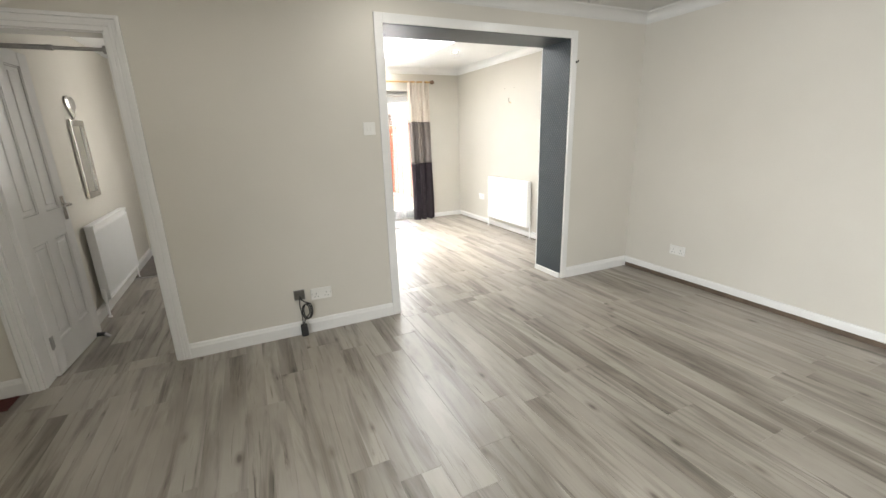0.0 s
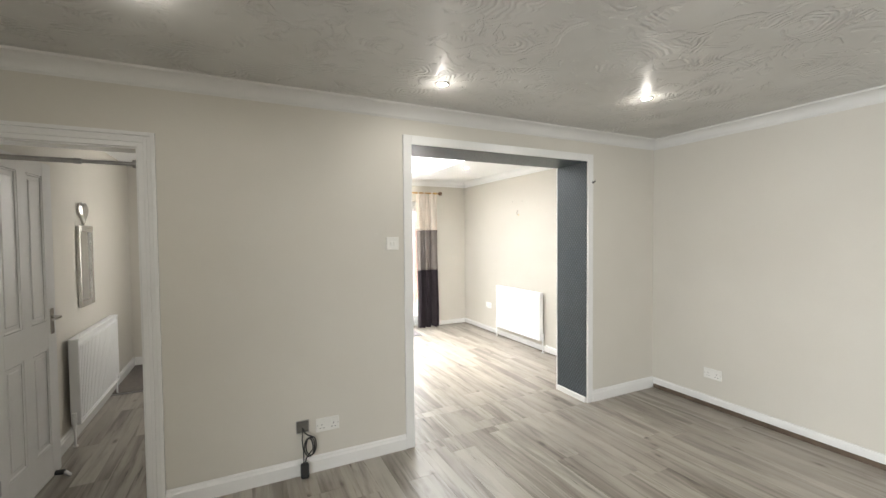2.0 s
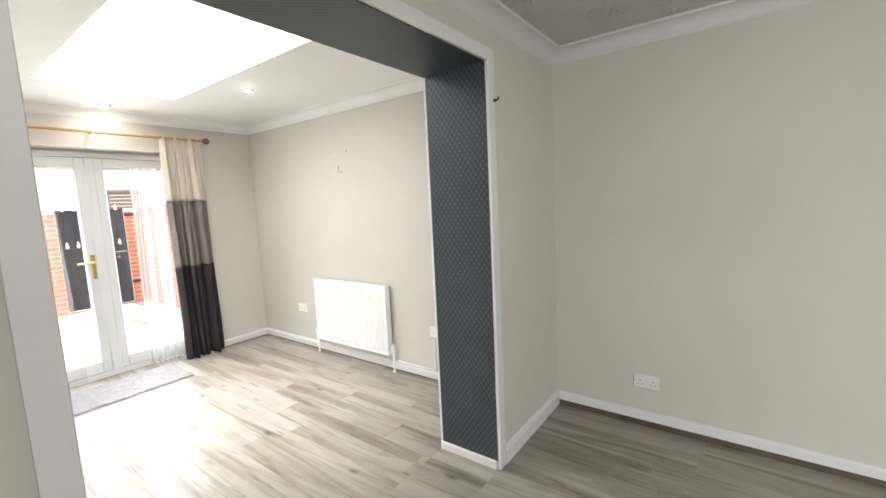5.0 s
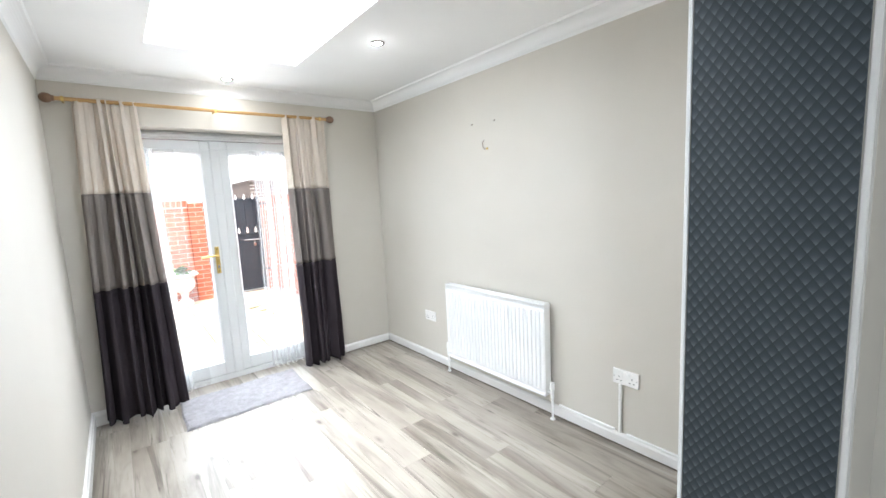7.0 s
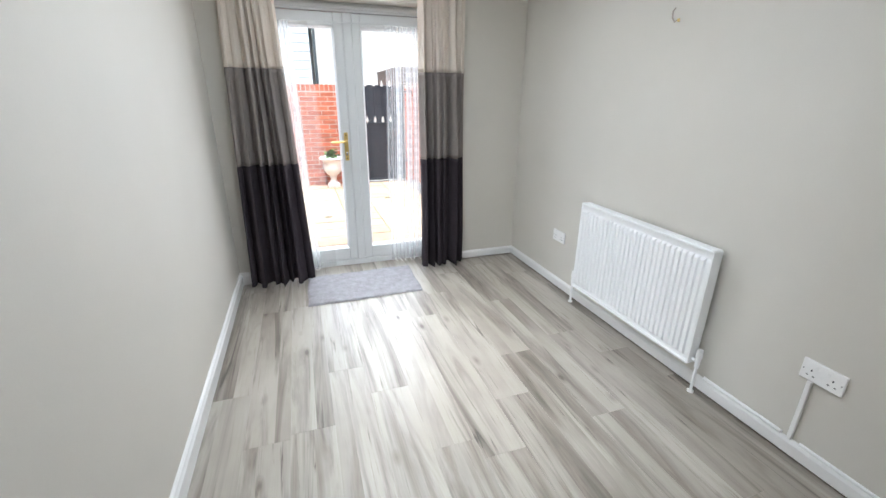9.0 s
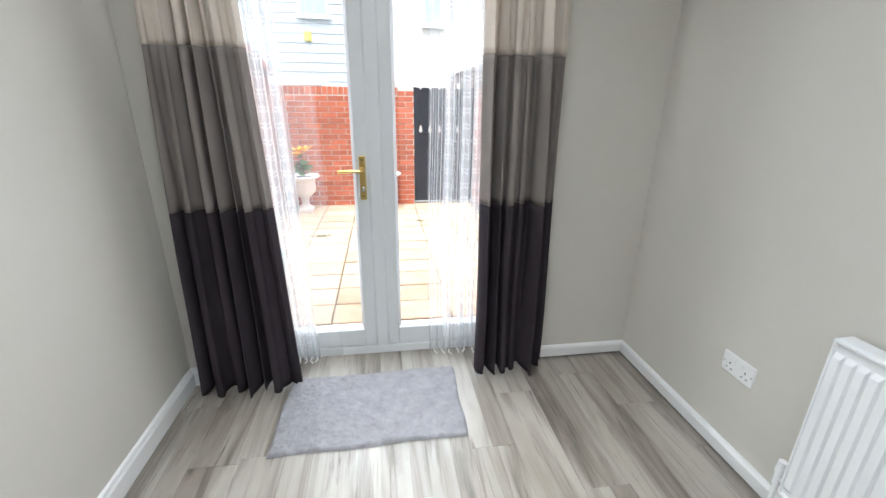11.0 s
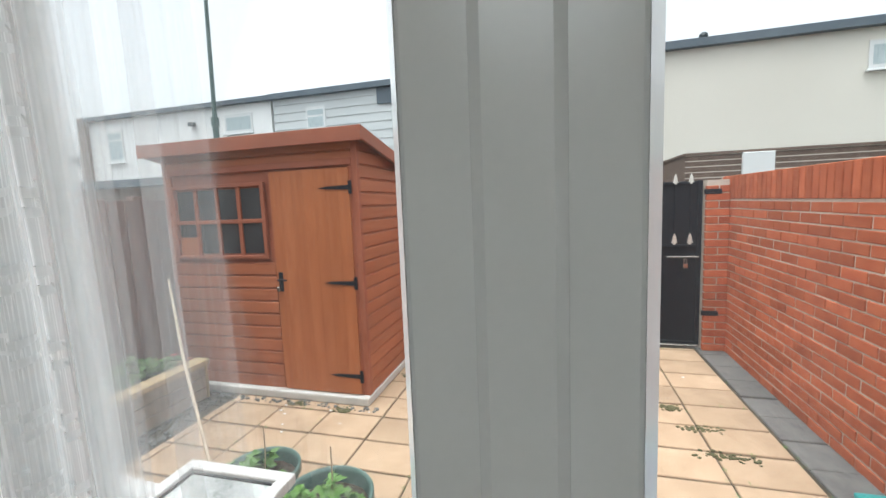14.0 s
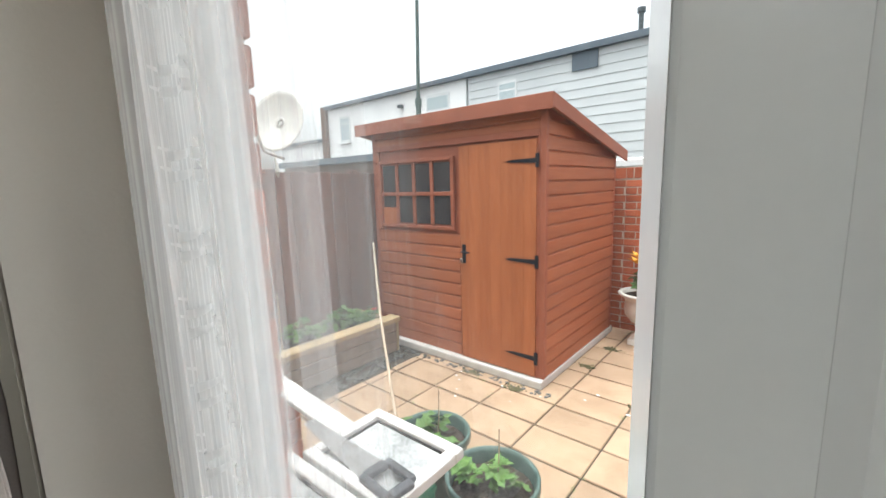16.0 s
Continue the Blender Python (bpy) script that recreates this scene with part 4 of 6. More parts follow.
plate = part("handle_plate", box(2.131, 2.162, DY - 0.010, DY, 0.905, 1.125, 0.004, 2), BRASS, doors, "brass handle plate with a key hole")
part("lever", tube([(2.146, DY - 0.008, 1.055), (2.146, DY - 0.05, 1.055), (2.135, DY - 0.057, 1.055), (2.08, DY - 0.057, 1.056), (2.03, DY - 0.055, 1.053)], 0.0085, seg=12), BRASS, plate)
part("lever_boss", cyl((2.146, DY - 0.009, 1.055), (2.146, DY - 0.03, 1.055), 0.014, 0.011, 20), BRASS, plate)
part("thumb_turn", box(2.140, 2.154, DY - 0.024, DY - 0.009, 0.948, 0.975, 0.004, 2), CHROME, plate)
for z in (0.925, 1.105):
    part("screw", cyl((2.1465, DY - 0.0105, z), (2.1465, DY - 0.008, z), 0.004), DARK, plate)
for z in (0.3, 1.0, 1.7):
    for x in (FD0 + 0.05, FD1 - 0.05):
        part("hinge", cyl((x, DY - 0.008, z - 0.045), (x, DY - 0.008, z + 0.045), 0.009), UPVC, doors)
structure(link("door_sill_outer", box(FD0 - 0.03, FD1 + 0.03, DY + 0.062, YFO + 0.05, -0.03, 0.01, 0.004), UPVC), "white outer door sill")


# ---- curtains ----
def drape(u_count, z_count, x_of, y_of, z0, z1):
    b = bmesh.new()
    rows = []
    for j in range(z_count + 1):
        z = z0 + (z1 - z0) * j / z_count
        rows.append([b.verts.new((x_of(i / u_count, z), y_of(i / u_count, z), z + (0.0 if z > 0.1 else 0.008 * math.sin(21 * i / u_count)))) for i in range(u_count + 1)])
    uv = b.loops.layers.uv.new("cloth")
    for lo, hi in zip(rows, rows[1:]):
        for i in range(u_count):
            f = b.faces.new((lo[i], lo[i + 1], hi[i + 1], hi[i]))
            for loop, k in zip(f.loops, (i, i + 1, i + 1, i)):
                loop[uv].uv = (0.9 * k / u_count, loop.vert.co.z)
    return b


def thick(ob, t):
    s = ob.modifiers.new("cloth_thickness", "SOLIDIFY")
    s.thickness = t
    for p in ob.data.polygons:
        p.use_smooth = True


def curtain(xl, xr, flare_l, flare_r, folds, phase, label):
    """A pleated curtain in three bands; xl, xr its edges at the top."""
    c = thing("curtain", pose(0, 0, 0), label, "curtain", "curtains at the french doors")
    top = 2.135

    def fall(z):
        return min(1, max(0, (top - z) / 2.1))

    def fx(u, z):
        f = fall(z)
        a, e = xl - flare_l * f, xr + flare_r * f
        w = u + (0.5 / folds) * 0.22 * math.sin(4 * math.pi * folds * u + phase)
        return a + (e - a) * w + 0.003 * math.sin(3 * z + 7 * u)

    def fy(u, z):
        f = fall(z)
        amp = 0.016 + 0.036 * min(1, f * 2.2)
        uu = u + 0.028 * math.sin(9.0 * u + 2.0 * phase) + 0.010 * math.sin(1.9 * z + phase + 5 * u)
        s = math.sin(2 * math.pi * folds * uu + phase + 0.25 * f)
        deep = 0.75 + 0.35 * math.sin(11.0 * u + 3.1 * phase + 0.6 * z)
        extra = 0.42 * math.sin(2 * math.pi * folds * 0.47 * u + 2.1 * phase + 0.3 * z) + 0.16 * f * math.sin(2 * math.pi * folds * 1.63 * u + phase + 0.5 * z)
        slack = 0.006 * f * math.sin(5.2 * z + 8 * u + phase)
        return 6.715 + amp * (deep * math.copysign(abs(s) ** 0.9, s) + extra) + slack

    for name, m, z0, z1, n in (("bottom_band", PLUM, 0.018, 0.932, 26), ("middle_band", TAUPE, 0.932, 1.565, 20), ("top_band", CREAM, 1.565, 2.165, 18)):
        thick(part(name, drape(170, n, fx, fy, z0, z1), m, c), 0.003)
    return c


curtain(1.395, 1.722, 0.075, 0.075, 7, 0.4, "floor length curtain in cream, taupe and charcoal plum bands")
curtain(2.672, 3.03, -0.015, 0.035, 6, 1.7, "floor length curtain in cream, taupe and charcoal plum bands, gathered")

cp = thing("curtain_pole", pose(0, 6.715, 2.150), "varnished wooden curtain pole with brown finials and brass brackets", "curtain pole")
part("pole", cyl((1.32, 0, 0), (3.06, 0, 0), 0.0125), POLEWOOD, cp)
for x, s in ((1.32, -1), (3.06, 1)):
    part("finial", ball((x + s * 0.034, 0, 0), 0.03, cyl((x - s * 0.004, 0, 0), (x + s * 0.012, 0, 0), 0.018), (1.15, 1, 1)), FINIAL, cp, "turned brown wood finial", True)
for x in (1.36, 2.2, 3.0):
    bkt = cyl((x, 0, 0), (x, YF - 6.715, 0.0), 0.007)
    cyl((x - 0.007, 0, 0), (x + 0.007, 0, 0), 0.017, bm=bkt)
    part("bracket", bkt, BRASS, cp)


def net_curtain(xl, xr, yc, folds, phase, label, tilt, strips, cloth_net, edge=0.0):
    c = thing("net_curtain", pose(0, 0, 0), label, "net curtain", "net curtains at the french doors")

    def fx(u, z):
        return xl + (xr - xl) * u + tilt * (2.0 - z) + 0.006 * math.sin(4 * z + phase + 2 * u) * max(0.0, 1 - u * 0.6)

    def fy(u, z):
        return yc + 0.016 * math.sin(2 * math.pi * folds * u + phase + 0.4 * math.sin(2 * z)) + 0.008 * math.sin(2 * math.pi * folds * 2.3 * u + z)

    sheets = [part("sheet", drape(150, 40, fx, fy, 0.02, 1.89), cloth_net, c)]
    # added veil past the net's edge, in place of reflections on the glass
    if edge:
        sheets.append(part("loose_edge", drape(60, 40, lambda u, z: fx(1 + u * edge / (xr - xl), z), lambda u, z: fy(1 + 0.6 * u * edge / (xr - xl), z), 0.02, 1.89), NETVEIL, c, "thin veil beside the net for its hazy reflection in the pane"))
    for sheet in sheets:
        for p in sheet.data.polygons:
            p.use_smooth = True
    for at in strips:
        half = 0.021 / (xr - xl)
        woven = drape(10, 40, lambda u, z: fx(at + (2 * u - 1) * half, z), lambda u, z: fy(at + (2 * u - 1) * half, z) - 0.004, 0.03, 1.885)
        part("woven_strip", woven, NETWOVEN, c, "denser woven strip of the net")
        arcs = bmesh.new()
        arc_uv = arcs.loops.layers.uv.new("cloth")
        for k in range(25):
            for side in (-1, 1):
                for low in (0.0, 0.018):
                    z = 1.86 - 0.072 * k - low
                    edge = []
                    for i in range(9):
                        s = 2 * i / 8 - 1
                        u = at + half * (0.5 * side + 0.46 * s)
                        sag = 0.010 * (s * s - 1)
                        wide = 0.0012 + 0.0036 * (1 - s * s)
                        edge.append([arcs.verts.new((fx(u, z), fy(u, z) - 0.0065, z + sag + d * wide)) for d in (-1, 1)])
                    for p, q in zip(edge, edge[1:]):
                        f = arcs.faces.new((p[0], q[0], q[1], p[1]))
                        for loop in f.loops:
                            loop[arc_uv].uv = (0.9 * (loop.vert.co.x - xl) / (xr - xl), loop.vert.co.z)
        tagged(part("scallop_trim", arcs, NETTHREAD, c), "white embroidered scallops of the net", kind="stuff")
    hem = drape(150, 2, fx, fy, 0.015, 0.03)
    part("hem", hem, NET, c)
    for k in range(8):
        u = (k + 0.5) / 8
        x, y = fx(u, 0.03), fy(u, 0.03)
        part("tassel", tube([(x, y, 0.03), (x + random.uniform(-.01, .01), y - 0.01, 0.018), (x + random.uniform(-.02, .02), y - 0.03, 0.016)], 0.004, seg=6), STONE, c)
    return c


net_curtain(1.55, 1.80, 6.940, 7, 0.3, "white sheer net curtain gathered beside the french doors", 0.03, (0.62, 0.88), NETDENSE, 0.13)
net_curtain(2.47, 2.84, 6.94, 8, 1.9, "white sheer net curtain with a woven scallop pattern", 0.0, (0.27, 0.49, 0.66), NET)
netrod = thing("net_rod", pose(0, 6.942, 1.893), "thin white rod carrying the net curtains", "rod")
part("rod", cyl((FD0, 0, 0), (FD1, 0, 0), 0.004), UPVC, netrod)

# ---- bath mat ----
rug = thing("door_mat", pose(0, 0, 0), "grey tufted mat on the floor inside the french doors", "mat")
b = bmesh.new()
NX, NY = 150, 84
def mat_edge(u, v):
    x = 1.735 + 0.845 * u + 0.012 * (v - 0.5) + 0.004 * math.sin(9 * v)
    y = 6.268 + 0.018 * u + 0.50 * v + 0.004 * math.sin(11 * u)
    return x, y
rows = []
for j in range(NY + 1):
    row = []
    for i in range(NX + 1):
        u, v = i / NX, j / NY
        x, y = mat_edge(u, v)
        e = min(u * 0.845, (1 - u) * 0.845, v * 0.5, (1 - v) * 0.5)
        h = 0.016 * min(1, (e / 0.012)) ** 0.5 + 0.006 * noise.noise((x * 60, y * 60, 0)) + 0.004 * noise.noise((x * 14, y * 14, 3))
        row.append(b.verts.new((x, y, 0.001 + max(0, h) if e > 0 else 0.001)))
    rows.append(row)
for lo, hi in zip(rows, rows[1:]):
    for i in range(NX):
        b.faces.new((lo[i], lo[i + 1], hi[i + 1], hi[i]))
part("tufted_surface", b, MATPILE, rug, smooth=True)


# ---- garden ----
G = -0.11
structure(link("ground", box(-300, 300, -300, 600, G - 0.3, G - 0.045), GROUND), "grey ground round the house and yard")
structure(link("yard_bed", box(-1.3, 3.95, YFO, 11.45, G - 0.044, G - 0.012), JOINT), "dark mossy soil under the paving")
structure(link("house_plinth", box(-6, 6, YFO - 0.1, YFO - 0.004, G - 0.3, -0.012), CONCRETE), "house footing")
wall("wall_house_outer", "x", -6, XLB - 0.12, YFO - 0.1, YFO - 0.003, -0.012, 3.2, [], MORTAR, "mortar of the brick house wall")

BRICK_BM = {}


def brick_mesh(l, w, h, material):
    """One brick, centred, with chipped-off edges; meshes are shared between alike bricks."""
    key = (round(l, 3), round(w, 3), round(h, 3), material.name)
    if key not in BRICK_BM:
        me = bpy.data.meshes.new("brick")
        b = box(-l / 2, l / 2, -w / 2, w / 2, -h / 2, h / 2, 0.004)
        b.to_mesh(me)
        b.free()
        me.materials.append(material)
        BRICK_BM[key] = me
    return BRICK_BM[key]


def piece(name, me, parent, m):
    ob = new(name, me)
    ob.parent = parent
    ob.matrix_world = m
    return ob


def brickwork(holder, along, a0, a1, face, depth, z0, courses, material, limit=10 ** 9):
    """Stretcher bond on a wall face; bricks past the limit are joined into one part."""
    rng = random.Random(7)
    rest, n = bmesh.new(), 0
    for c in range(courses):
        z = z0 + 0.075 * c + 0.0325
        at = a0 - (0.1125 if c % 2 else 0)
        while at < a1 - 0.02:
            s, e = max(at, a0), min(at + 0.215, a1)
            at += 0.225
            if e - s < 0.03:
                continue
            off = rng.uniform(-0.002, 0.003)
            mid = (s + e) / 2
            m = pose(mid, face + off, z) if along == "x" else pose(face + off, mid, z, 0, 0, 90)
            if n < limit:
                piece("brick", brick_mesh(e - s, depth, 0.065, material), holder, m)
            else:
                v = bmesh.ops.create_cube(rest, size=1.0)["verts"]
                bmesh.ops.transform(rest, matrix=m @ Matrix.Diagonal((e - s, depth, 0.065, 1)), verts=v)
            n += 1
    if n > limit:
        tagged(part("brick_rest", rest, material, holder), kind="stuff")
    else:
        rest.free()


# back wall, gate pier and side wall: mortar core now, bricks at the end of the file
back_wall = structure(new("wall_yard_back"), "red brick yard wall with a brick on edge coping")
part("mortar", box(-1.30, 2.495, 11.221, 11.43, G - 0.1, 1.574), MORTAR, back_wall)
pier_left = structure(new("gate_pier_near"), "red brick gate pier")
part("mortar", box(2.502, 2.722, 11.201, 11.445, G - 0.1, 1.585), MORTAR, pier_left)
pier_right = structure(new("gate_pier_far"), "red brick gate pier in the corner")
part("mortar", box(3.655, 3.845, 11.201, 11.445, G - 0.1, 1.585), MORTAR, pier_right)
side_wall = structure(new("wall_yard_side"), "long red brick yard wall with a soldier course")
part("mortar", box(3.853, 4.02, YFO, 11.44, G - 0.1, 1.609), MORTAR, side_wall)

# gate
gate = thing("metal_gate", pose(0, 11.30, 0), "black sheet steel yard gate with silver spearheads", "gate")
gx0, gx1, gz0, gz1 = 2.735, 3.642, G + 0.03, 1.59
part("sheet", box(gx0 + 0.02, gx1 - 0.02, 0.0, 0.004, gz0 + 0.02, gz1 - 0.015), GATE, gate)
for x0, x1 in ((gx0, gx0 + 0.04), (gx1 - 0.04, gx1)):
    part("upright", box(x0, x1, -0.02, 0.02, gz0, gz1, 0.003), GATE, gate)
for z in (gz0, 0.925, gz1 - 0.035):
    part("bar", box(gx0 + 0.04, gx1 - 0.04, -0.016, 0.016, z, z + 0.03, 0.003), GATE, gate)
for k in range(6):
    x = gx0 + 0.10 + k * 0.141
    part("rib", box(x - 0.007, x + 0.007, -0.014, 0.0, 0.955, gz1 - 0.035, 0.002), GATE, gate)


def spear(x, z, s=1.0):
    """A flat cast leaf spearhead with side barbs."""
    b = bmesh.new()
    out = [(0.0, 0.0), (0.011, 0.0), (0.011, 0.02), (0.032, 0.016), (0.014, 0.042), (0.026, 0.042), (0.010, 0.066), (0.018, 0.068), (0.0, 0.115)]
    ring = [(u, v) for u, v in out] + [(-u, v) for u, v in out[-2:0:-1]]
    f = [b.verts.new((x + u * s, -0.022, z + v * s)) for u, v in ring]
    k = [b.verts.new((x + u * s, -0.012, z + v * s)) for u, v in ring]
    b.faces.new(f), b.faces.new(k[::-1])
    for i in range(len(f)):
        b.faces.new((f[i], f[(i + 1) % len(f)], k[(i + 1) % len(f)], k[i]))
    bmesh.ops.recalc_face_normals(b, faces=b.faces[:])
    part("spearhead", b, SPEAR, gate, "silver cast spearhead")


for k in range(6):
    spear(gx0 + 0.10 + k * 0.141, 0.955)
    spear(gx0 + 0.10 + k * 0.141, gz1 - 0.03, 0.9)
part("bolt", cyl((3.33, -0.028, 0.83), (3.62, -0.028, 0.83), 0.009), STEEL, gate)
part("padlock", box(3.475, 3.52, -0.05, -0.03, 0.715, 0.765, 0.006, 2), CHROME, gate)
part("shackle", tube([(3.483, -0.04, 0.76), (3.483, -0.04, 0.80), (3.497, -0.04, 0.815), (3.511, -0.04, 0.80), (3.511, -0.04, 0.76)], 0.004), CHROME, gate)
for z in (0.25, 1.45):
    part("hinge", box(3.63, 3.78, -0.11, -0.092, z, z + 0.05, 0.004), GATE, gate)
part("kick_strip", box(gx0, gx1, -0.02, 0.02, G - 0.01, G + 0.02, 0.003), STEEL, gate)

# dark edging along the side wall is laid with the slabs at the end

# ---- shed ----
SX0, SX1, SY0, SY1 = -1.05, 0.80, 9.53, 11.03
slab = structure(link("shed_base", box(SX0 - 0.06, SX1 + 0.008, SY0 - 0.055, SY1 + 0.05, G, G + 0.07, 0.012, 2), CONCRETE), "pale concrete base under the shed")
shed = thing("garden_shed", pose(0, 0, 0), "terracotta stained timber shed with a sloping roof", "shed")
SB = G + 0.07
FT, BT = 2.0, 1.71          # heights of the front and back walls


def eave(y):
    return FT + (BT - FT) * (y - SY0) / (SY1 - SY0)


part("core", box(SX0 + 0.02, SX1 - 0.02, SY0 + 0.02, SY1 - 0.02, SB, BT), SHEDTRIM, shed)
DX0, DX1, DZ1 = 0.035, 0.735, 1.765
WX0, WX1, WZ0, WZ1 = -0.94, -0.068, 1.10, 1.665


def shiplap(b, x0, x1, y, z0, z1):
    """A board on the front, bellied out towards its lower edge."""
    q = [(0, z0), (-0.017, z0 + 0.001), (-0.020, z0 + 0.006), (-0.018, z1 - 0.018), (-0.006, z1 - 0.008), (-0.005, z1), (0, z1)]
    f = [[b.verts.new((x, y + d, z)) for d, z in q] for x in (x0, x1)]
    n = len(q)
    for i in range(n):
        b.faces.new((f[0][i], f[0][(i + 1) % n], f[1][(i + 1) % n], f[1][i]))
    b.faces.new(f[0][::-1]), b.faces.new(f[1])
    bmesh.ops.recalc_face_normals(b, faces=b.faces[:])
    return b


BH = 0.108
z = SB
while z < FT - 0.01:
    z1 = min(z + BH, FT)
    spans = [(SX0 + 0.04, DX0 - 0.02)] if z1 < DZ1 + 0.06 else [(SX0 + 0.04, SX1 - 0.045)]
    if z1 > WZ0 - 0.03 and z < WZ1 + 0.03:
        spans = [(SX0 + 0.04, WX0 - 0.03)]
    for x0, x1 in spans:
        part("front_board", shiplap(bmesh.new(), x0, x1, SY0 + 0.02, z, z1 - 0.001), SHEDWOOD, shed)
    z += BH
z = SB
while z < FT - 0.03:
    z1 = z + BH
    yend = SY1 - 0.03
    if z1 > BT:
        yend = SY0 + (FT - z1) / (FT - BT) * (SY1 - SY0)
    if yend - SY0 > 0.12:
        b = shiplap(bmesh.new(), SY0 + 0.045, yend, 0, z, z1 - 0.001)
        ob = part("side_board", b, SHEDWOOD, shed)
        ob.matrix_world = pose(SX1 - 0.02, 0, 0, 0, 0, 90)
    z += BH
b = bmesh.new()
for x in (SX0 + 0.021, SX1 - 0.021):
    v = [b.verts.new((x, y, z)) for y, z in ((SY0 + 0.02, BT - 0.02), (SY1 - 0.02, BT - 0.02), (SY1 - 0.02, BT), (SY0 + 0.02, FT))]
    b.faces.new(v)
f = [b.verts.new((x, SY0 + 0.021, z)) for x, z in ((SX0 + 0.02, BT - 0.02), (SX1 - 0.02, BT - 0.02), (SX1 - 0.02, FT), (SX0 + 0.02, FT))]
b.faces.new(f)
bmesh.ops.recalc_face_normals(b, faces=b.faces[:])
part("gable_backing", b, SHEDTRIM, shed)
part("corner_post", box(SX1 - 0.046, SX1 + 0.004, SY0 - 0.002, SY0 + 0.045, SB, FT - 0.005, 0.004), SHEDTRIM, shed)
part("corner_post", box(SX0 - 0.004, SX0 + 0.042, SY0 - 0.002, SY0 + 0.045, SB, FT - 0.005, 0.004), SHEDTRIM, shed)
part("corner_post", box(SX1 - 0.03, SX1 + 0.004, SY1 - 0.04, SY1, SB, BT - 0.005, 0.004), SHEDTRIM, shed)
part("lintel_board", box(SX0 + 0.04, SX1 - 0.046, SY0 - 0.004, SY0 + 0.019, 1.785, 1.835, 0.003), SHEDTRIM, shed)
sdoor = part("shed_door", box(DX0 + 0.004, DX1 - 0.004, SY0 + 0.0, SY0 + 0.016, SB + 0.012, DZ1 - 0.003), SHEDTRIM, shed, "orange stained boarded door, shut")
n = 7
for k in range(n):
    x0 = DX0 + (DX1 - DX0) * k / n
    part("door_board", box(x0 + 0.0003, x0 + (DX1 - DX0) / n - 0.0003, SY0 - 0.018, SY0 - 0.001, SB + 0.01, DZ1, 0.0008), SHEDDOOR, sdoor)
part("door_reveal", box(DX1, DX1 + 0.02, SY0 - 0.003, SY0 + 0.015, SB, DZ1 + 0.02), SHEDTRIM, shed)
for z in (0.12, 0.875, 1.615):
    b = bmesh.new()
    v = [(DX1 - 0.005, z - 0.018), (DX1 - 0.005, z + 0.018), (DX1 - 0.20, z + 0.012), (DX1 - 0.265, z), (DX1 - 0.20, z - 0.008)]
    a0 = [b.verts.new((x, SY0 - 0.024, zz)) for x, zz in v]
    a1 = [b.verts.new((x, SY0 - 0.018, zz)) for x, zz in v]
    b.faces.new(a0), b.faces.new(a1[::-1])
    for i in range(5):
        b.faces.new((a0[i], a0[(i + 1) % 5], a1[(i + 1) % 5], a1[i]))
    box(DX1 - 0.004, DX1 + 0.022, SY0 - 0.026, SY0 - 0.016, z - 0.05, z + 0.05, bm=b)
    bmesh.ops.recalc_face_normals(b, faces=b.faces[:])
    part("strap_hinge", b, GATE, sdoor, "black iron strap hinge")
part("lock_plate", box(DX0 + 0.02, DX0 + 0.06, SY0 - 0.024, SY0 - 0.018, 0.80, 0.96, 0.003), GATE, sdoor)
part("lock_lever", tube([(DX0 + 0.04, SY0 - 0.022, 0.90), (DX0 + 0.04, SY0 - 0.06, 0.90), (DX0 + 0.12, SY0 - 0.062, 0.90)], 0.008), GATE, sdoor)
part("door_padlock", box(DX0 + 0.005, DX0 + 0.035, SY0 - 0.04, SY0 - 0.022, 0.80, 0.84, 0.004), CHROME, sdoor)
# shed window: eight panes between glazing bars
swin = part("shed_window", box(WX0, WX1, SY0 + 0.012, SY0 + 0.018, WZ0, WZ1), SHEDTRIM, shed, "eight-pane timber window with dark panes")
for q in ((WX0 - 0.035, WX0, WZ0 - 0.03, WZ1 + 0.03), (WX1, WX1 + 0.035, WZ0 - 0.03, WZ1 + 0.03), (WX0, WX1, WZ0 - 0.03, WZ0), (WX0, WX1, WZ1, WZ1 + 0.03)):
    part("window_rail", box(q[0], q[1], SY0 - 0.014, SY0 + 0.016, q[2], q[3], 0.003), SHEDTRIM, swin)
pw, ph = (WX1 - WX0) / 4, (WZ1 - WZ0) / 2
for i in range(4):
    for j in range(2):
        x0, z0 = WX0 + i * pw, WZ0 + j * ph
        if (i, j) == (0, 0):
            part("patch_board", box(x0 + 0.016, x0 + pw - 0.016, SY0 - 0.002, SY0 + 0.006, z0 + 0.0, z0 + ph * 0.55), SHEDDOOR, swin)
            part("window_pane", box(x0 + 0.016, x0 + pw - 0.016, SY0 + 0.006, SY0 + 0.010, z0 + ph * 0.55, z0 + ph - 0.014), SHEDGLASS, swin)
        else:
            part("window_pane", box(x0 + 0.016, x0 + pw - 0.016, SY0 + 0.006, SY0 + 0.010, z0 + 0.014, z0 + ph - 0.014), SHEDGLASS, swin)
for i in range(1, 4):
    part("glazing_bar", box(WX0 + i * pw - 0.017, WX0 + i * pw + 0.017, SY0 - 0.010, SY0 + 0.011, WZ0, WZ1, 0.003), SHEDTRIM, swin)
part("glazing_bar", box(WX0, WX1, SY0 - 0.009, SY0 + 0.011, WZ0 + ph - 0.017, WZ0 + ph + 0.017, 0.003), SHEDTRIM, swin)
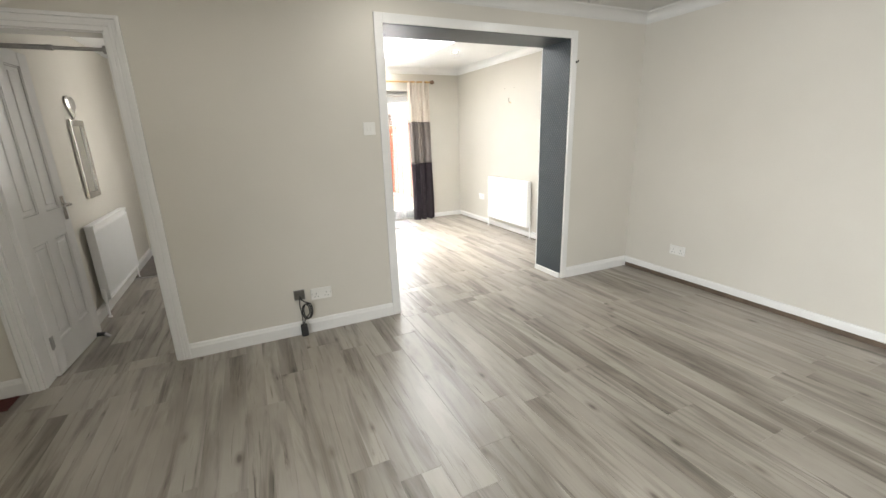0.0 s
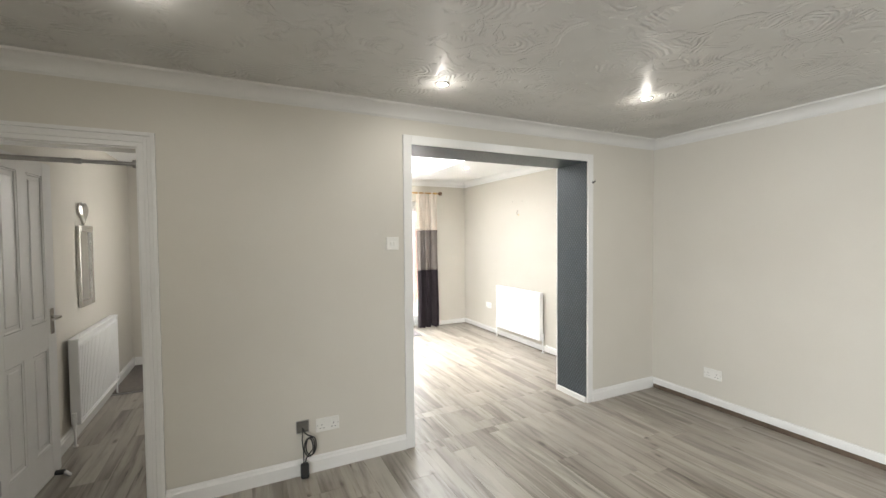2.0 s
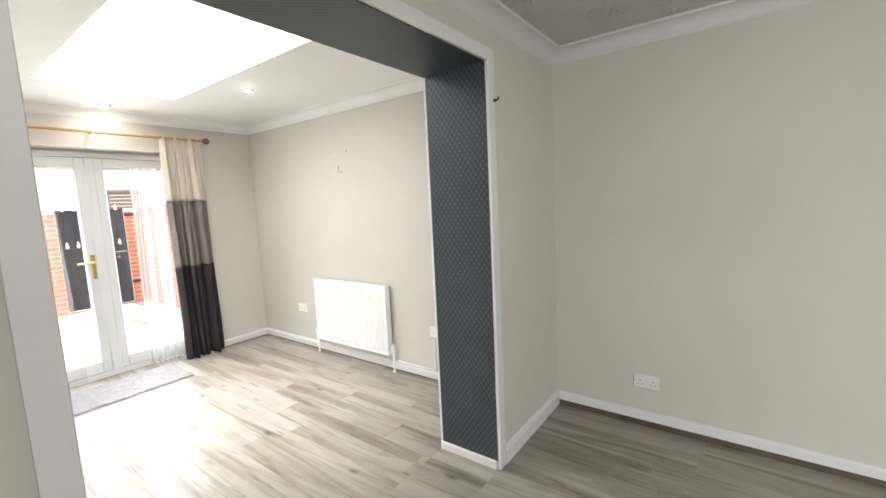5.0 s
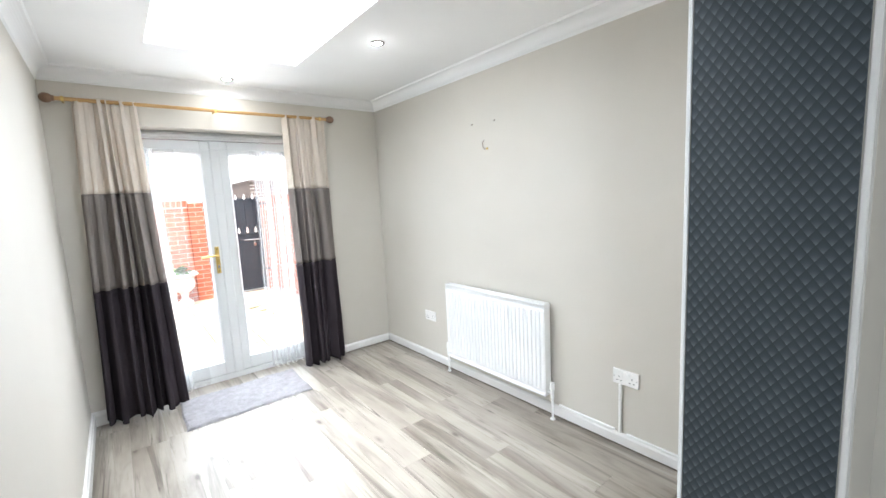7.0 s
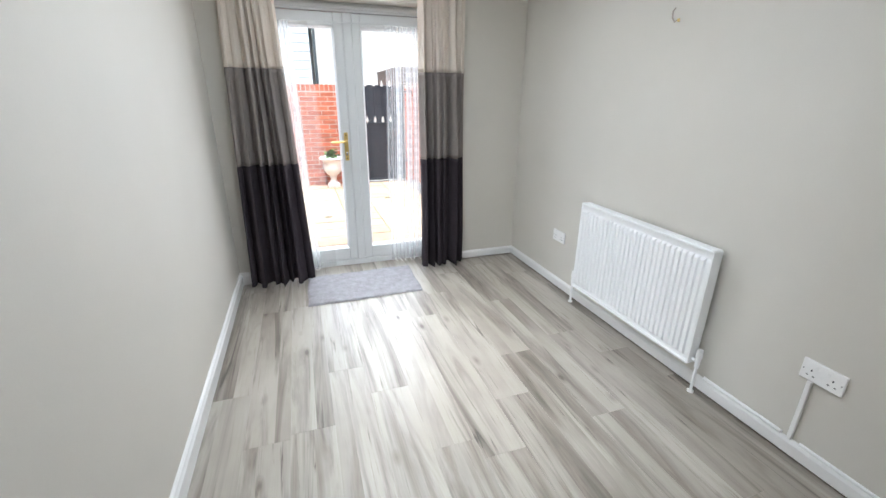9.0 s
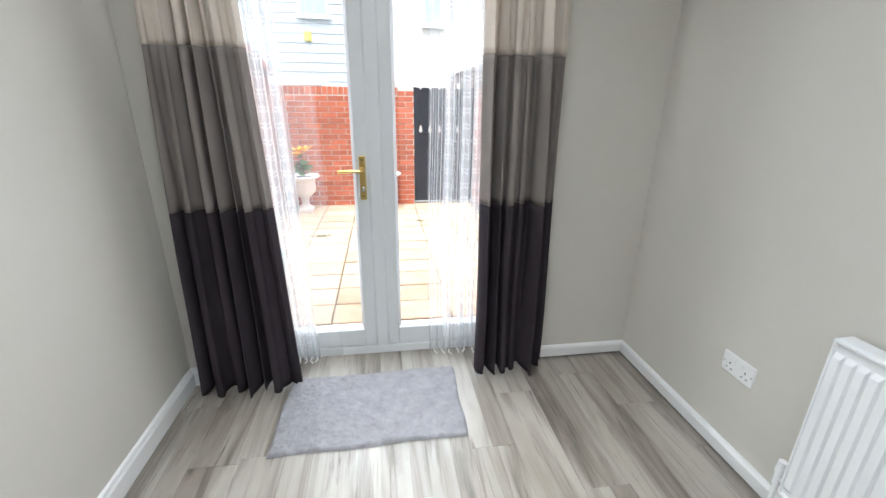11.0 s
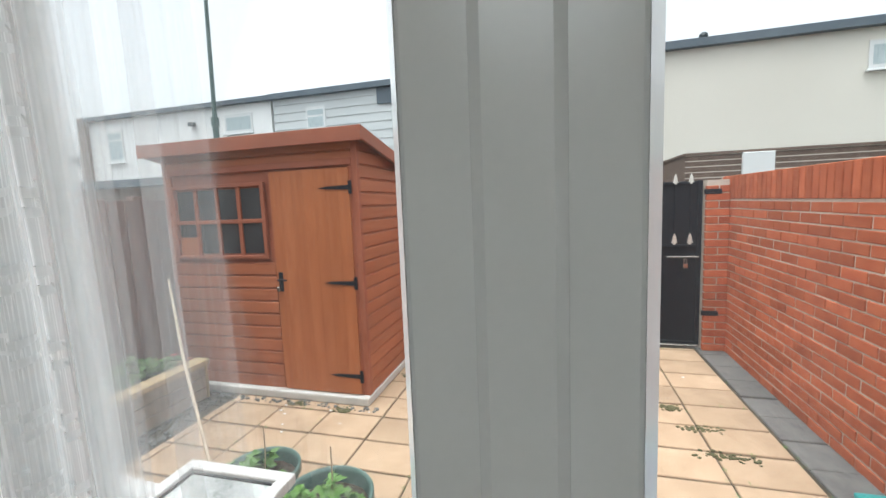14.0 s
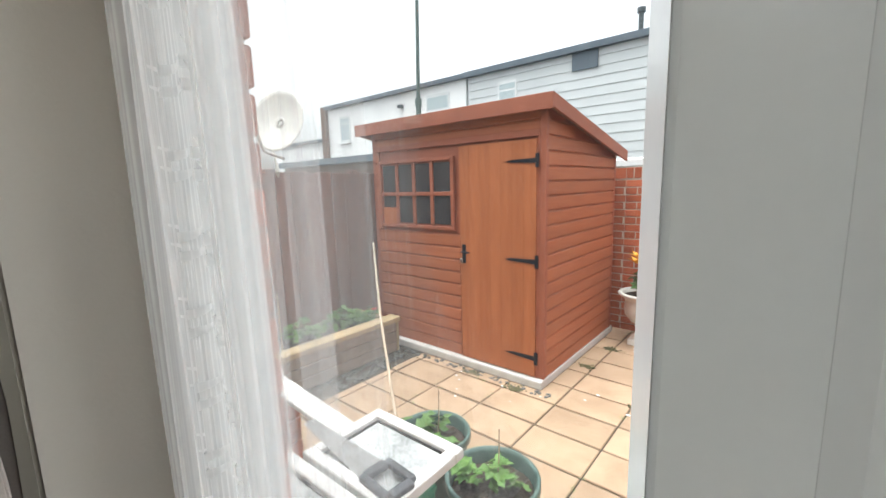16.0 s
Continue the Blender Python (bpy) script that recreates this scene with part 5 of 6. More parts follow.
# roof
b = bmesh.new()
ov0, ov1 = SY0 - 0.07, SY1 + 0.07
def slope(y, up):
    return eave(y) + up
v0 = [b.verts.new((x, y, slope(y, u))) for x in (SX0 - 0.14, SX1 + 0.07) for y, u in ((ov0, 0.0), (ov1, 0.0), (ov1, 0.025), (ov0, 0.025))]
for q in ((0, 1, 2, 3), (4, 5, 6, 7), (0, 1, 5, 4), (1, 2, 6, 5), (2, 3, 7, 6), (3, 0, 4, 7)):
    b.faces.new([v0[i] for i in q])
bmesh.ops.recalc_face_normals(b, faces=b.faces[:])
part("roof", b, ROOFFELT, shed)
part("front_fascia", box(SX0 - 0.16, SX1 + 0.088, ov0 - 0.016, ov0, FT - 0.055, FT + 0.055, 0.003), SHEDTRIM, shed)
for x0, x1 in ((SX1 + 0.07, SX1 + 0.086), (SX0 - 0.156, SX0 - 0.14)):
    b = bmesh.new()
    vv = [b.verts.new((x, y, slope(y, u))) for x in (x0, x1) for y, u in ((ov0, -0.055), (ov1, -0.055), (ov1, 0.042), (ov0, 0.042))]
    for q in ((0, 1, 2, 3), (4, 5, 6, 7), (0, 1, 5, 4), (1, 2, 6, 5), (2, 3, 7, 6), (3, 0, 4, 7)):
        b.faces.new([vv[i] for i in q])
    bmesh.ops.recalc_face_normals(b, faces=b.faces[:])
    part("barge_board", b, SHEDTRIM, shed)

# ---- fence and raised bed ----
fence = structure(new("fence"), "tall red-brown boarded fence")
rngf = random.Random(4)
y = 7.16
while y < 11.2:
    w = 0.145
    dx = rngf.uniform(-0.004, 0.004)
    part("fence_board", box(-1.30 + dx + (0.012 if round(y * 100) % 2 else 0), -1.28 + dx + (0.012 if round(y * 100) % 2 else 0), y, y + w - 0.004, G, 1.60 + rngf.uniform(-0.008, 0.008), 0.003), FENCE, fence)
    y += w
for y in (7.3, 8.55, 9.45, 11.0):
    part("fence_post", box(-1.40, -1.31, y, y + 0.09, G, 1.63, 0.006), FENCE, fence)
for z in (0.3, 0.95, 1.5):
    part("fence_rail", box(-1.36, -1.305, 7.16, 11.2, z, z + 0.07), FENCE, fence)

bed = thing("raised_bed", pose(0, 0, 0), "raised planting bed with weathered timber edging against the fence", "planter")
part("soil", box(-1.27, -0.70, 7.35, 9.30, G, 0.165), SOIL, bed)
for k in range(3):
    part("side_plank", box(-0.70, -0.645, 7.30, 9.37, G + 0.10 * k + 0.002, G + 0.10 * (k + 1) - 0.002, 0.006), mat("grey_brown_sleeper", (0.20, 0.15, 0.105), (0.31, 0.245, 0.18), 6, 0.85, bumps=0.4, bscale=40, stretch=(6, 1, 6), rnd=0.2) if k == 0 else bpy.data.materials["grey_brown_sleeper"], bed)
part("coping_plank", box(-0.73, -0.60, 7.29, 9.385, G + 0.302, G + 0.352, 0.008), SLEEPER, bed, "pale yellow timber coping")
part("end_plank", box(-1.27, -0.645, 9.372, 9.40, G, G + 0.30, 0.006), SLEEPER, bed)
gravel = bmesh.new()
rngg = random.Random(5)
for k in range(420):
    gx, gy = rngg.uniform(-0.64, -0.42), rngg.uniform(7.3, 9.45)
    if rngg.random() < 0.25:
        gx, gy = rngg.uniform(-1.0, 0.9), rngg.uniform(9.40, 9.47)
    r = rngg.uniform(0.008, 0.02)
    bmesh.ops.create_icosphere(gravel, subdivisions=1, radius=r, matrix=Matrix.Translation((gx, gy, G + 0.002)) @ Matrix.Diagonal((1, rngg.uniform(.7, 1.3), 0.6, 1)))
tagged(link("gravel", gravel, EDGING), "dark gravel strip beside the raised bed", "gravel", kind="stuff")


def leaf_clump(name, parent, count, spread, height, size, material, seed, at=(0, 0, 0)):
    """Many small folded leaves on short stalks."""
    r = random.Random(seed)
    b = bmesh.new()
    for k in range(count):
        a, d = r.uniform(0, 6.283), spread * math.sqrt(r.random())
        c = Vector(at) + Vector((d * math.cos(a), d * math.sin(a), height * r.uniform(0.25, 1.0) * (1.1 - 0.5 * d / spread)))
        m = Matrix.Translation(c) @ Euler((r.uniform(-.6, .6), r.uniform(-.6, .6), r.uniform(0, 6.28))).to_matrix().to_4x4()
        s = size * r.uniform(0.6, 1.25)
        for off in (-0.9, 0.0, 0.9):
            mm = m @ Euler((0, 0, off)).to_matrix().to_4x4()
            q = [mm @ Vector(p) * 1.0 for p in ((0, 0, 0), (s * 0.34, s * 0.45, s * 0.10), (0, s, -s * 0.08), (-s * 0.34, s * 0.45, s * 0.10), (0, s * 0.5, 0))]
            v = [b.verts.new(p) for p in q]
            b.faces.new((v[0], v[1], v[4])), b.faces.new((v[1], v[2], v[4])), b.faces.new((v[2], v[3], v[4])), b.faces.new((v[3], v[0], v[4]))
    return part(name, b, material, parent)


def stalks(parent, ends, r, material):
    for p, q in ends:
        part("stem", tube([p, ((p[0] + q[0]) / 2 + 0.006, (p[1] + q[1]) / 2, (p[2] + q[2]) / 2), q], r, seg=6), material, parent)


for k, (x, y, c, s) in enumerate(((-0.95, 9.0, 90, 0.17), (-0.98, 8.6, 60, 0.16), (-0.95, 8.1, 50, 0.2), (-0.85, 9.2, 40, 0.1))):
    p = thing("bed_plant", pose(x, y, 0.163), "low leafy green plant in the raised bed", "plant", "plants in the raised bed")
    leaf_clump("leaves", p, c, s, 0.20, 0.055, LEAF, 20 + k)
    stalks(p, [((0.03 * i, 0.02 * i, 0), (0.05 * i, 0.03 * i, 0.12)) for i in range(-2, 3)], 0.003, LEAF)
rose = thing("red_flower", pose(-0.80, 9.22, 0.163), "red flower at the corner of the raised bed", "flower")
stalks(rose, [((0, 0, 0), (0.01, 0, 0.15))], 0.003, LEAF)
b = bmesh.new()
for k in range(9):
    a = k * 2.4
    ball((0.01 + 0.018 * math.cos(a) * (k / 9), 0.018 * math.sin(a) * (k / 9), 0.155 + 0.003 * (k % 3)), 0.014, b, (1, 1, 0.6), 8)
part("bloom", b, REDPETAL, rose)
cane = thing("garden_cane", pose(0, 0, 0), "thin bamboo cane leaning on the shed", "cane")
part("shaft", tube([(0.217, 8.53, G), (-0.42, 8.98, 0.40), (-1.02, 9.45, 0.90)], 0.011), CANE, cane)
cane2 = thing("garden_cane", pose(0, 0, 0), "short bamboo cane standing in the raised bed", "cane")
part("shaft", tube([(-0.9, 8.35, 0.16), (-0.95, 8.37, 0.62)], 0.006), CANE, cane2)


# ---- pots, urns ----
def plant_pot(x, y, r, h, seed, label):
    p = thing("plant_pot", pose(x, y, G), label, "plant pot", "green plastic pots")
    part("pot", lathe([(0.001, 0.0), (r * 0.68, 0.0), (r * 0.72, 0.01), (r * 0.93, h - 0.05), (r * 0.97, h - 0.045), (r, h - 0.04), (r * 1.0, h - 0.004), (r * 0.985, h), (r * 0.93, h), (r * 0.90, h - 0.02), (r * 0.86, h - 0.08)], 48), POTGREEN, p, smooth=True)
    soil = lathe([(0.001, h - 0.055), (r * 0.45, h - 0.06), (r * 0.88, h - 0.07)], 36)
    for v in soil.verts:
        v.co.z += 0.012 * noise.noise(v.co * 30)
    part("soil", soil, SOIL, p, "dark potting soil")
    leaf_clump("leaves", p, 26, r * 0.55, 0.12, 0.062, LEAF, seed, (-r * 0.25, -r * 0.12, h - 0.05))
    leaf_clump("seedling", p, 5, r * 0.3, 0.07, 0.045, LEAF, seed + 40, (r * 0.45, r * 0.1, h - 0.06))
    stalks(p, [((0.02, 0.0, h - 0.06), (0.03, 0.01, h + 0.22))], 0.003, CANE)
    return p


plant_pot(1.26, 8.13, 0.205, 0.33, 1, "grey-green plastic pot with a leafy strawberry plant")
plant_pot(0.82, 8.25, 0.19, 0.31, 2, "grey-green plastic pot with seedlings")


def urn(x, y, seed, flower):
    u = thing("stone_urn", pose(x, y, G), "white stone garden urn on a foot" + (" with a yellow lily" if flower else " with green leaves"), "urn", "urns by the yard wall")
    part("base", box(-0.10, 0.10, -0.10, 0.10, 0, 0.055, 0.008, 2), STONE, u)
    part("bowl", lathe([(0.095, 0.055), (0.09, 0.07), (0.055, 0.10), (0.048, 0.15), (0.06, 0.17), (0.052, 0.19), (0.10, 0.225), (0.155, 0.29), (0.165, 0.35), (0.155, 0.42), (0.165, 0.455), (0.215, 0.485), (0.225, 0.50), (0.21, 0.515), (0.175, 0.505), (0.16, 0.47)], 40), STONE, u, smooth=True)
    part("soil", lathe([(0.001, 0.485), (0.165, 0.478)], 30), SOIL, u)
    leaf_clump("leaves", u, 34, 0.09, 0.30 if flower else 0.2, 0.085, LEAF, seed, (0, 0, 0.48))
    if flower:
        stalks(u, [((0, 0, 0.48), (-0.03, 0.0, 0.80)), ((0, 0, 0.48), (0.05, 0.0, 0.82))], 0.004, LEAF)
        for c in ((-0.03, -0.01, 0.82), (0.06, 0.0, 0.84), (-0.05, 0.03, 0.76)):
            b = bmesh.new()
            for k in range(6):
                m = Matrix.Translation(c) @ Euler((0.7, 0, k * math.pi / 3)).to_matrix().to_4x4()
                v = [b.verts.new(m @ Vector(q)) for q in ((0, 0, 0), (0.034, 0.06, 0.006), (0.0, 0.14, -0.02), (-0.034, 0.06, 0.006))]
                b.faces.new((v[0], v[1], v[2])), b.faces.new((v[0], v[2], v[3]))
            part("lily", b, PETAL, u, "yellow-orange lily bloom")
    return u


urn(1.14, 10.90, 11, True)
urn(2.29, 11.02, 12, False)

# ---- old window sash on a green crate, saw, planks ----
crate = thing("plastic_crate", pose(1.02, 7.66, G), "green plastic crate standing on the slabs", "crate")
for q in ((-0.20, 0.20, -0.15, -0.135), (-0.20, 0.20, 0.135, 0.15), (-0.20, -0.185, -0.135, 0.135), (0.185, 0.20, -0.135, 0.135)):
    b = box(*q, 0.0, 0.53, 0.003)
    for z in (0.08, 0.2, 0.32, 0.44):
        box(q[0] - 0.004, q[1] + 0.004, q[2] - 0.004, q[3] + 0.004, z, z + 0.02, 0.002, 1, bm=b)
    part("side", b, CRATE, crate)
part("bottom", box(-0.185, 0.185, -0.135, 0.135, 0, 0.01), CRATE, crate)


def sash(m, w, d, label, split):
    s = thing("old_window_sash", m, label, "window sash", "old sashes on the crate")
    t = 0.042
    for q in ((0, w, 0, 0.05), (0, w, d - 0.05, d), (0, 0.05, 0.05, d - 0.05), (w - 0.05, w, 0.05, d - 0.05)):
        part("sash_rail", box(q[0], q[1], q[2], q[3], 0, t, 0.004), OLDWHITE, s)
    for q in ((0.05, w - 0.05, 0.05, 0.058), (0.05, w - 0.05, d - 0.058, d - 0.05), (0.05, 0.058, 0.058, d - 0.058), (w - 0.058, w - 0.05, 0.058, d - 0.058)):
        part("gasket", box(*q, 0.019, 0.026), DARK, s)
    # pale mottling in the colour: film on the glass and bright sky reflected there
    part("old_glass", box(0.05, w - 0.05, 0.05, d - 0.05, 0.014, 0.019), mat("old_glass_haze_and_sky", (0.16, 0.18, 0.18), (0.80, 0.81, 0.80), 5, 0.1) if split else bpy.data.materials["old_glass_haze_and_sky"], s)
    return s


sash(pose(0.80, 7.52, 0.425, 0, 0, 1), 0.48, 0.39, "old white timber window sash lying on the crate", True)
sash(pose(0.76, 7.17, 0.425, 0, 0, 1), 0.48, 0.33, "old white timber window sash lying near the wall", False)
saw = thing("hand_saw", pose(1.06, 7.615, 0.4685, 0, 0, 176), "hand saw with a dark handle lying on the sashes", "saw")
b = bmesh.new()
v = [b.verts.new(p) for p in ((-0.05, 0.05, 0.0), (-0.05, -0.06, 0.0), (0.42, -0.03, 0.0), (0.42, 0.02, 0.0), (-0.05, 0.05, 0.002), (-0.05, -0.06, 0.002), (0.42, -0.03, 0.002), (0.42, 0.02, 0.002))]
for q in ((0, 1, 2, 3), (4, 5, 6, 7), (0, 1, 5, 4), (1, 2, 6, 5), (2, 3, 7, 6), (3, 0, 4, 7)):
    b.faces.new([v[i] for i in q])
bmesh.ops.recalc_face_normals(b, faces=b.faces[:])
part("blade", b, STEEL, saw)
grip = bmesh.new()
for q in ((-0.19, -0.04, 0.03, 0.06), (-0.19, -0.04, -0.08, -0.05), (-0.21, -0.17, -0.055, 0.035), (-0.07, -0.03, -0.055, 0.035)):
    box(q[0], q[1], q[2], q[3], -0.008, 0.02, 0.01, 2, bm=grip)
part("grip", grip, mat("dark_grey_grip", (0.06, 0.065, 0.075), (0.09, 0.095, 0.105), 9, 0.5), saw)
plank = thing("white_plank", pose(0, 0, 0), "white painted board lying by the raised bed", "board")
bb = box(-0.42, 0.42, -0.06, 0.06, 0, 0.03, 0.004)
bmesh.ops.transform(bb, matrix=pose(0.25, 7.86, 0.313, 0, 0, -4), verts=bb.verts[:])
part("board", bb, OLDWHITE, plank)
prop = thing("brick_stack", pose(0.0, 0, 0), "small stack of bricks under the white board", "bricks")
for k in range(6):
    part("brick", box(-0.12 + 0.006 * (k % 2), 0.095 + 0.006 * (k % 2), 7.81, 7.91, G + 0.07 * k, G + 0.066 + 0.07 * k, 0.004), BRICK, prop)
bag = thing("white_bag", pose(1.33, 7.74, G), "crumpled white plastic bag beside the pot", "bag")
b = bmesh.new()
bmesh.ops.create_icosphere(b, subdivisions=4, radius=0.15)
for v in b.verts:
    n = noise.noise(v.co * 9) * 0.05 + noise.noise(v.co * 22) * 0.02
    v.co = v.co * (1 + n * 6)
    v.co.x *= 0.75
    v.co.y *= 0.6
    v.co.z = max(0.0, v.co.z * 1.3 + 0.2)
part("film", b, STONE, bag)

tub = thing("recycling_box", pose(3.60, 7.95, G), "blue plastic recycling box by the brick wall", "box")
for q in ((-0.20, 0.20, -0.28, -0.262), (-0.20, 0.20, 0.262, 0.28), (-0.20, -0.182, -0.262, 0.262), (0.182, 0.20, -0.262, 0.262)):
    part("side", box(*q, 0.0, 0.33, 0.004), BLUE, tub)
part("bottom", box(-0.182, 0.182, -0.262, 0.262, 0, 0.01), BLUE, tub)
part("lip", box(-0.22, 0.22, -0.30, -0.262, 0.315, 0.345, 0.006), BLUE, tub)
part("lip", box(-0.22, 0.22, 0.262, 0.30, 0.315, 0.345, 0.006), BLUE, tub)
tub2 = thing("recycling_box", pose(3.65, 8.52, G), "teal plastic box with a lid by the brick wall", "box")
part("body", box(-0.15, 0.15, -0.2, 0.2, 0, 0.22, 0.02, 2), mat("teal_plastic", (0.02, 0.22, 0.22), (0.03, 0.28, 0.27), 6, 0.4), tub2)
part("lid", box(-0.165, 0.165, -0.215, 0.215, 0.222, 0.25, 0.01, 2), bpy.data.materials["teal_plastic"], tub2)

# ---- satellite dish ----
dish = thing("satellite_dish", pose(-1.03, 8.57, 1.98), "pale grey satellite dish on a bracket above the fence", "satellite dish")
b = bmesh.new()
rings = []
for k in range(9):
    r = 0.24 * k / 8
    rings.append([b.verts.new((r * math.cos(a) * 0.92, -0.20 * (r / 0.29) ** 2 * 0.35, r * math.sin(a) * 1.08)) for a in (2 * math.pi * i / 36 for i in range(36))] if k else [b.verts.new((0, 0, 0))])
for i in range(36):
    b.faces.new((rings[0][0], rings[1][i], rings[1][(i + 1) % 36]))
for lo, hi in zip(rings[1:], rings[2:]):
    for i in range(36):
        b.faces.new((lo[i], lo[(i + 1) % 36], hi[(i + 1) % 36], hi[i]))
bowl = part("reflector", b, DISHPAINT, dish, smooth=True)
bowl.matrix_world = pose(-1.03, 8.57, 1.98, -18, 0, 32)
thick(bowl, 0.004)
part("feed_arm", tube([(0.0, 0, -0.28), (0.12, -0.22, -0.24), (0.18, -0.30, -0.10)], 0.011), DISHPAINT, dish)
part("feed_horn", ball((0.18, -0.31, -0.08), 0.035, None, (1, 1, 1.4)), DISHPAINT, dish)
part("bracket", tube([(0.0, 0.03, 0.0), (-0.2, 0.06, -0.02), (-0.70, 0.06, -0.02), (-0.75, 0.06, -0.06), (-0.75, 0.06, -2.09)], 0.018), GATE, dish)
for k in range(3):
    part("cable", tube([(-0.05 - 0.02 * k, 0.03, 0.24), (-0.22 - 0.03 * k, 0.04, 0.18 - 0.05 * k), (-0.26 - 0.02 * k, 0.05, -0.1), (-0.20 + 0.02 * k, 0.04, -0.38), (-0.24, 0.07, -0.42)], 0.007, seg=6), DISHPAINT, dish)

# ---- houses behind ----
HY, HT = 18.0, 4.95
rowhouses = thing("terrace_house", pose(0, 0, 0), "cream rendered flat-roofed terrace house", "house")
part("wall", box(2.46, 16.0, HY, HY + 7, G - 0.2, HT - 0.12), RENDER, rowhouses)
part("roof", box(2.40, 16.2, HY - 0.16, HY + 7.2, HT - 0.12, HT + 0.06), FASCIA, rowhouses, "dark flat roof edge")
part("downpipe", cyl((2.50, HY - 0.06, G - 0.1), (2.50, HY - 0.06, HT - 0.12), 0.04), DARKGLASS, rowhouses)
part("roof_cap", ball((5.6, HY, HT + 0.14), 0.1, None, (1, 1, 0.8), 10), DARKGLASS, rowhouses)


def house_window(parent, x0, x1, z0, z1, bars, y=HY):
    w = part("window", box(x0, x1, y - 0.03, y + 0.05, z0, z1), UPVC, parent, "white framed window")
    fw = 0.07
    cuts = [z0 + fw] + [z0 + (z1 - z0) * bb for bb in bars] + [z1 - fw]
    for lo, hi in zip(cuts, cuts[1:]):
        part("pane", box(x0 + fw, x1 - fw, y - 0.036, y - 0.031, lo + 0.03, hi - 0.03), NETTEDGLASS, w, "pane with pale net behind it")
    part("sill", box(x0 - 0.06, x1 + 0.06, y - 0.10, y - 0.0305, z0 - 0.05, z0, 0.01), UPVC, w)
    return w


house_window(rowhouses, 3.54, 4.10, 3.42, 4.62, [0.68])
house_window(rowhouses, 8.75, 9.55, 3.95, 4.55, [])
house_window(rowhouses, 10.2, 11.0, 3.95, 4.55, [])
clad = thing("terrace_house", pose(0, 0, 0), "terrace house with grey horizontal cladding and a flat roof", "house")
part("wall", box(-6.12, 2.36, HY + 0.06, HY + 7, G - 0.2, HT - 0.12), SIDING, clad)
k = 0
z = 1.2
while z < HT - 0.15:
    b = bmesh.new()
    q = [(0.06, z), (-0.018, z), (-0.003, z + 0.24), (0.06, z + 0.24)]
    f = [[b.verts.new((x, HY + d, zz)) for d, zz in q] for x in (-6.12, 2.36)]
    for i in range(4):
        b.faces.new((f[0][i], f[0][(i + 1) % 4], f[1][(i + 1) % 4], f[1][i]))
    b.faces.new(f[0][::-1]), b.faces.new(f[1])
    bmesh.ops.recalc_face_normals(b, faces=b.faces[:])
    part("cladding_board", b, SIDING, clad)
    z += 0.245
part("roof", box(-6.2, 2.39, HY - 0.16, HY + 7.2, HT - 0.14, HT + 0.02), FASCIA, clad, "dark flat roof edge")
part("vent_panel", box(-2.65, -1.95, HY - 0.06, HY - 0.03, 4.35, 4.80, 0.01), FASCIA, clad)
part("flue", cyl((-1.05, HY + 0.3, HT), (-1.05, HY + 0.3, HT + 0.55), 0.06), DARKGLASS, clad)
part("flue_cap", cyl((-1.05, HY + 0.3, HT + 0.55), (-1.05, HY + 0.3, HT + 0.66), 0.10), DARKGLASS, clad)
part("alarm_box", box(0.25, 0.45, HY - 0.09, HY - 0.03, 2.95, 3.2, 0.02), mat("yellow_alarm_box", (0.7, 0.6, 0.12), None, 5, 0.4), clad)
house_window(clad, -5.0, -4.34, 3.80, 4.50, [0.6])
house_window(clad, 0.15, 0.95, 3.55, 4.25, [])
left_house = thing("terrace_house", pose(0, 0, 0), "white rendered terrace house with a flat roof", "house")
part("wall", box(-13.9, -6.25, HY + 0.05, HY + 7, G - 0.2, HT - 0.12), RENDERWHITE, left_house)
part("roof", box(-14.0, -6.22, HY - 0.10, HY + 7.2, HT - 0.12, HT + 0.02), FASCIA, left_house, "dark flat roof edge")
part("party_wall", box(-14.25, -13.9, HY - 0.1, HY + 7, G - 0.2, HT + 0.02), DARKBRICK, left_house)
house_window(left_house, -13.05, -12.35, 3.35, 4.45, [0.7], HY + 0.05)
house_window(left_house, -8.0, -6.95, 3.95, 4.55, [], HY + 0.05)
part("security_lamp", box(-9.35, -9.15, HY - 0.12, HY + 0.05, 4.30, 4.42, 0.02), DARKGLASS, left_house)
far_house = thing("terrace_house", pose(0, 0, 0), "distant white house beyond the terrace", "house")
part("wall", box(-30, -15.5, HY + 6, HY + 12, G - 0.2, 4.6), RENDERWHITE, far_house)
part("roof", box(-30.2, -15.3, HY + 5.8, HY + 12.2, 4.6, 4.8), FASCIA, far_house)
low = thing("brick_outhouse", pose(0, 0, 0), "low brown brick outhouse with a white panel", "outhouse")
part("wall", box(3.95, 9.0, 13.0, 15.5, G - 0.2, 1.97), DARKBRICK, low)
for k in range(9):
    part("course_line", box(3.94, 9.0, 12.996, 13.0, 1.97 - 0.075 * k - 0.012, 1.97 - 0.075 * k), MORTAR, low)
part("roof", box(3.93, 9.02, 12.98, 15.52, 1.97, 2.0), DARKBRICK, low)
part("white_panel", box(4.60, 4.96, 12.95, 12.994, 1.62, 1.965, 0.006), UPVC, low)
van = thing("white_outhouse", pose(0, 0, 0), "low white outhouse roof behind the yard wall", "outhouse")
part("wall", box(-1.4, 1.2, 12.6, 14.5, G - 0.2, 1.62), RENDERWHITE, van)
part("roof", box(-1.5, 1.3, 12.5, 14.6, 1.62, 1.74, 0.02), UPVC, van)
nb = thing("neighbour_outhouse", pose(0, 0, 0), "dark felt roofed outhouse beyond the fence", "outhouse")
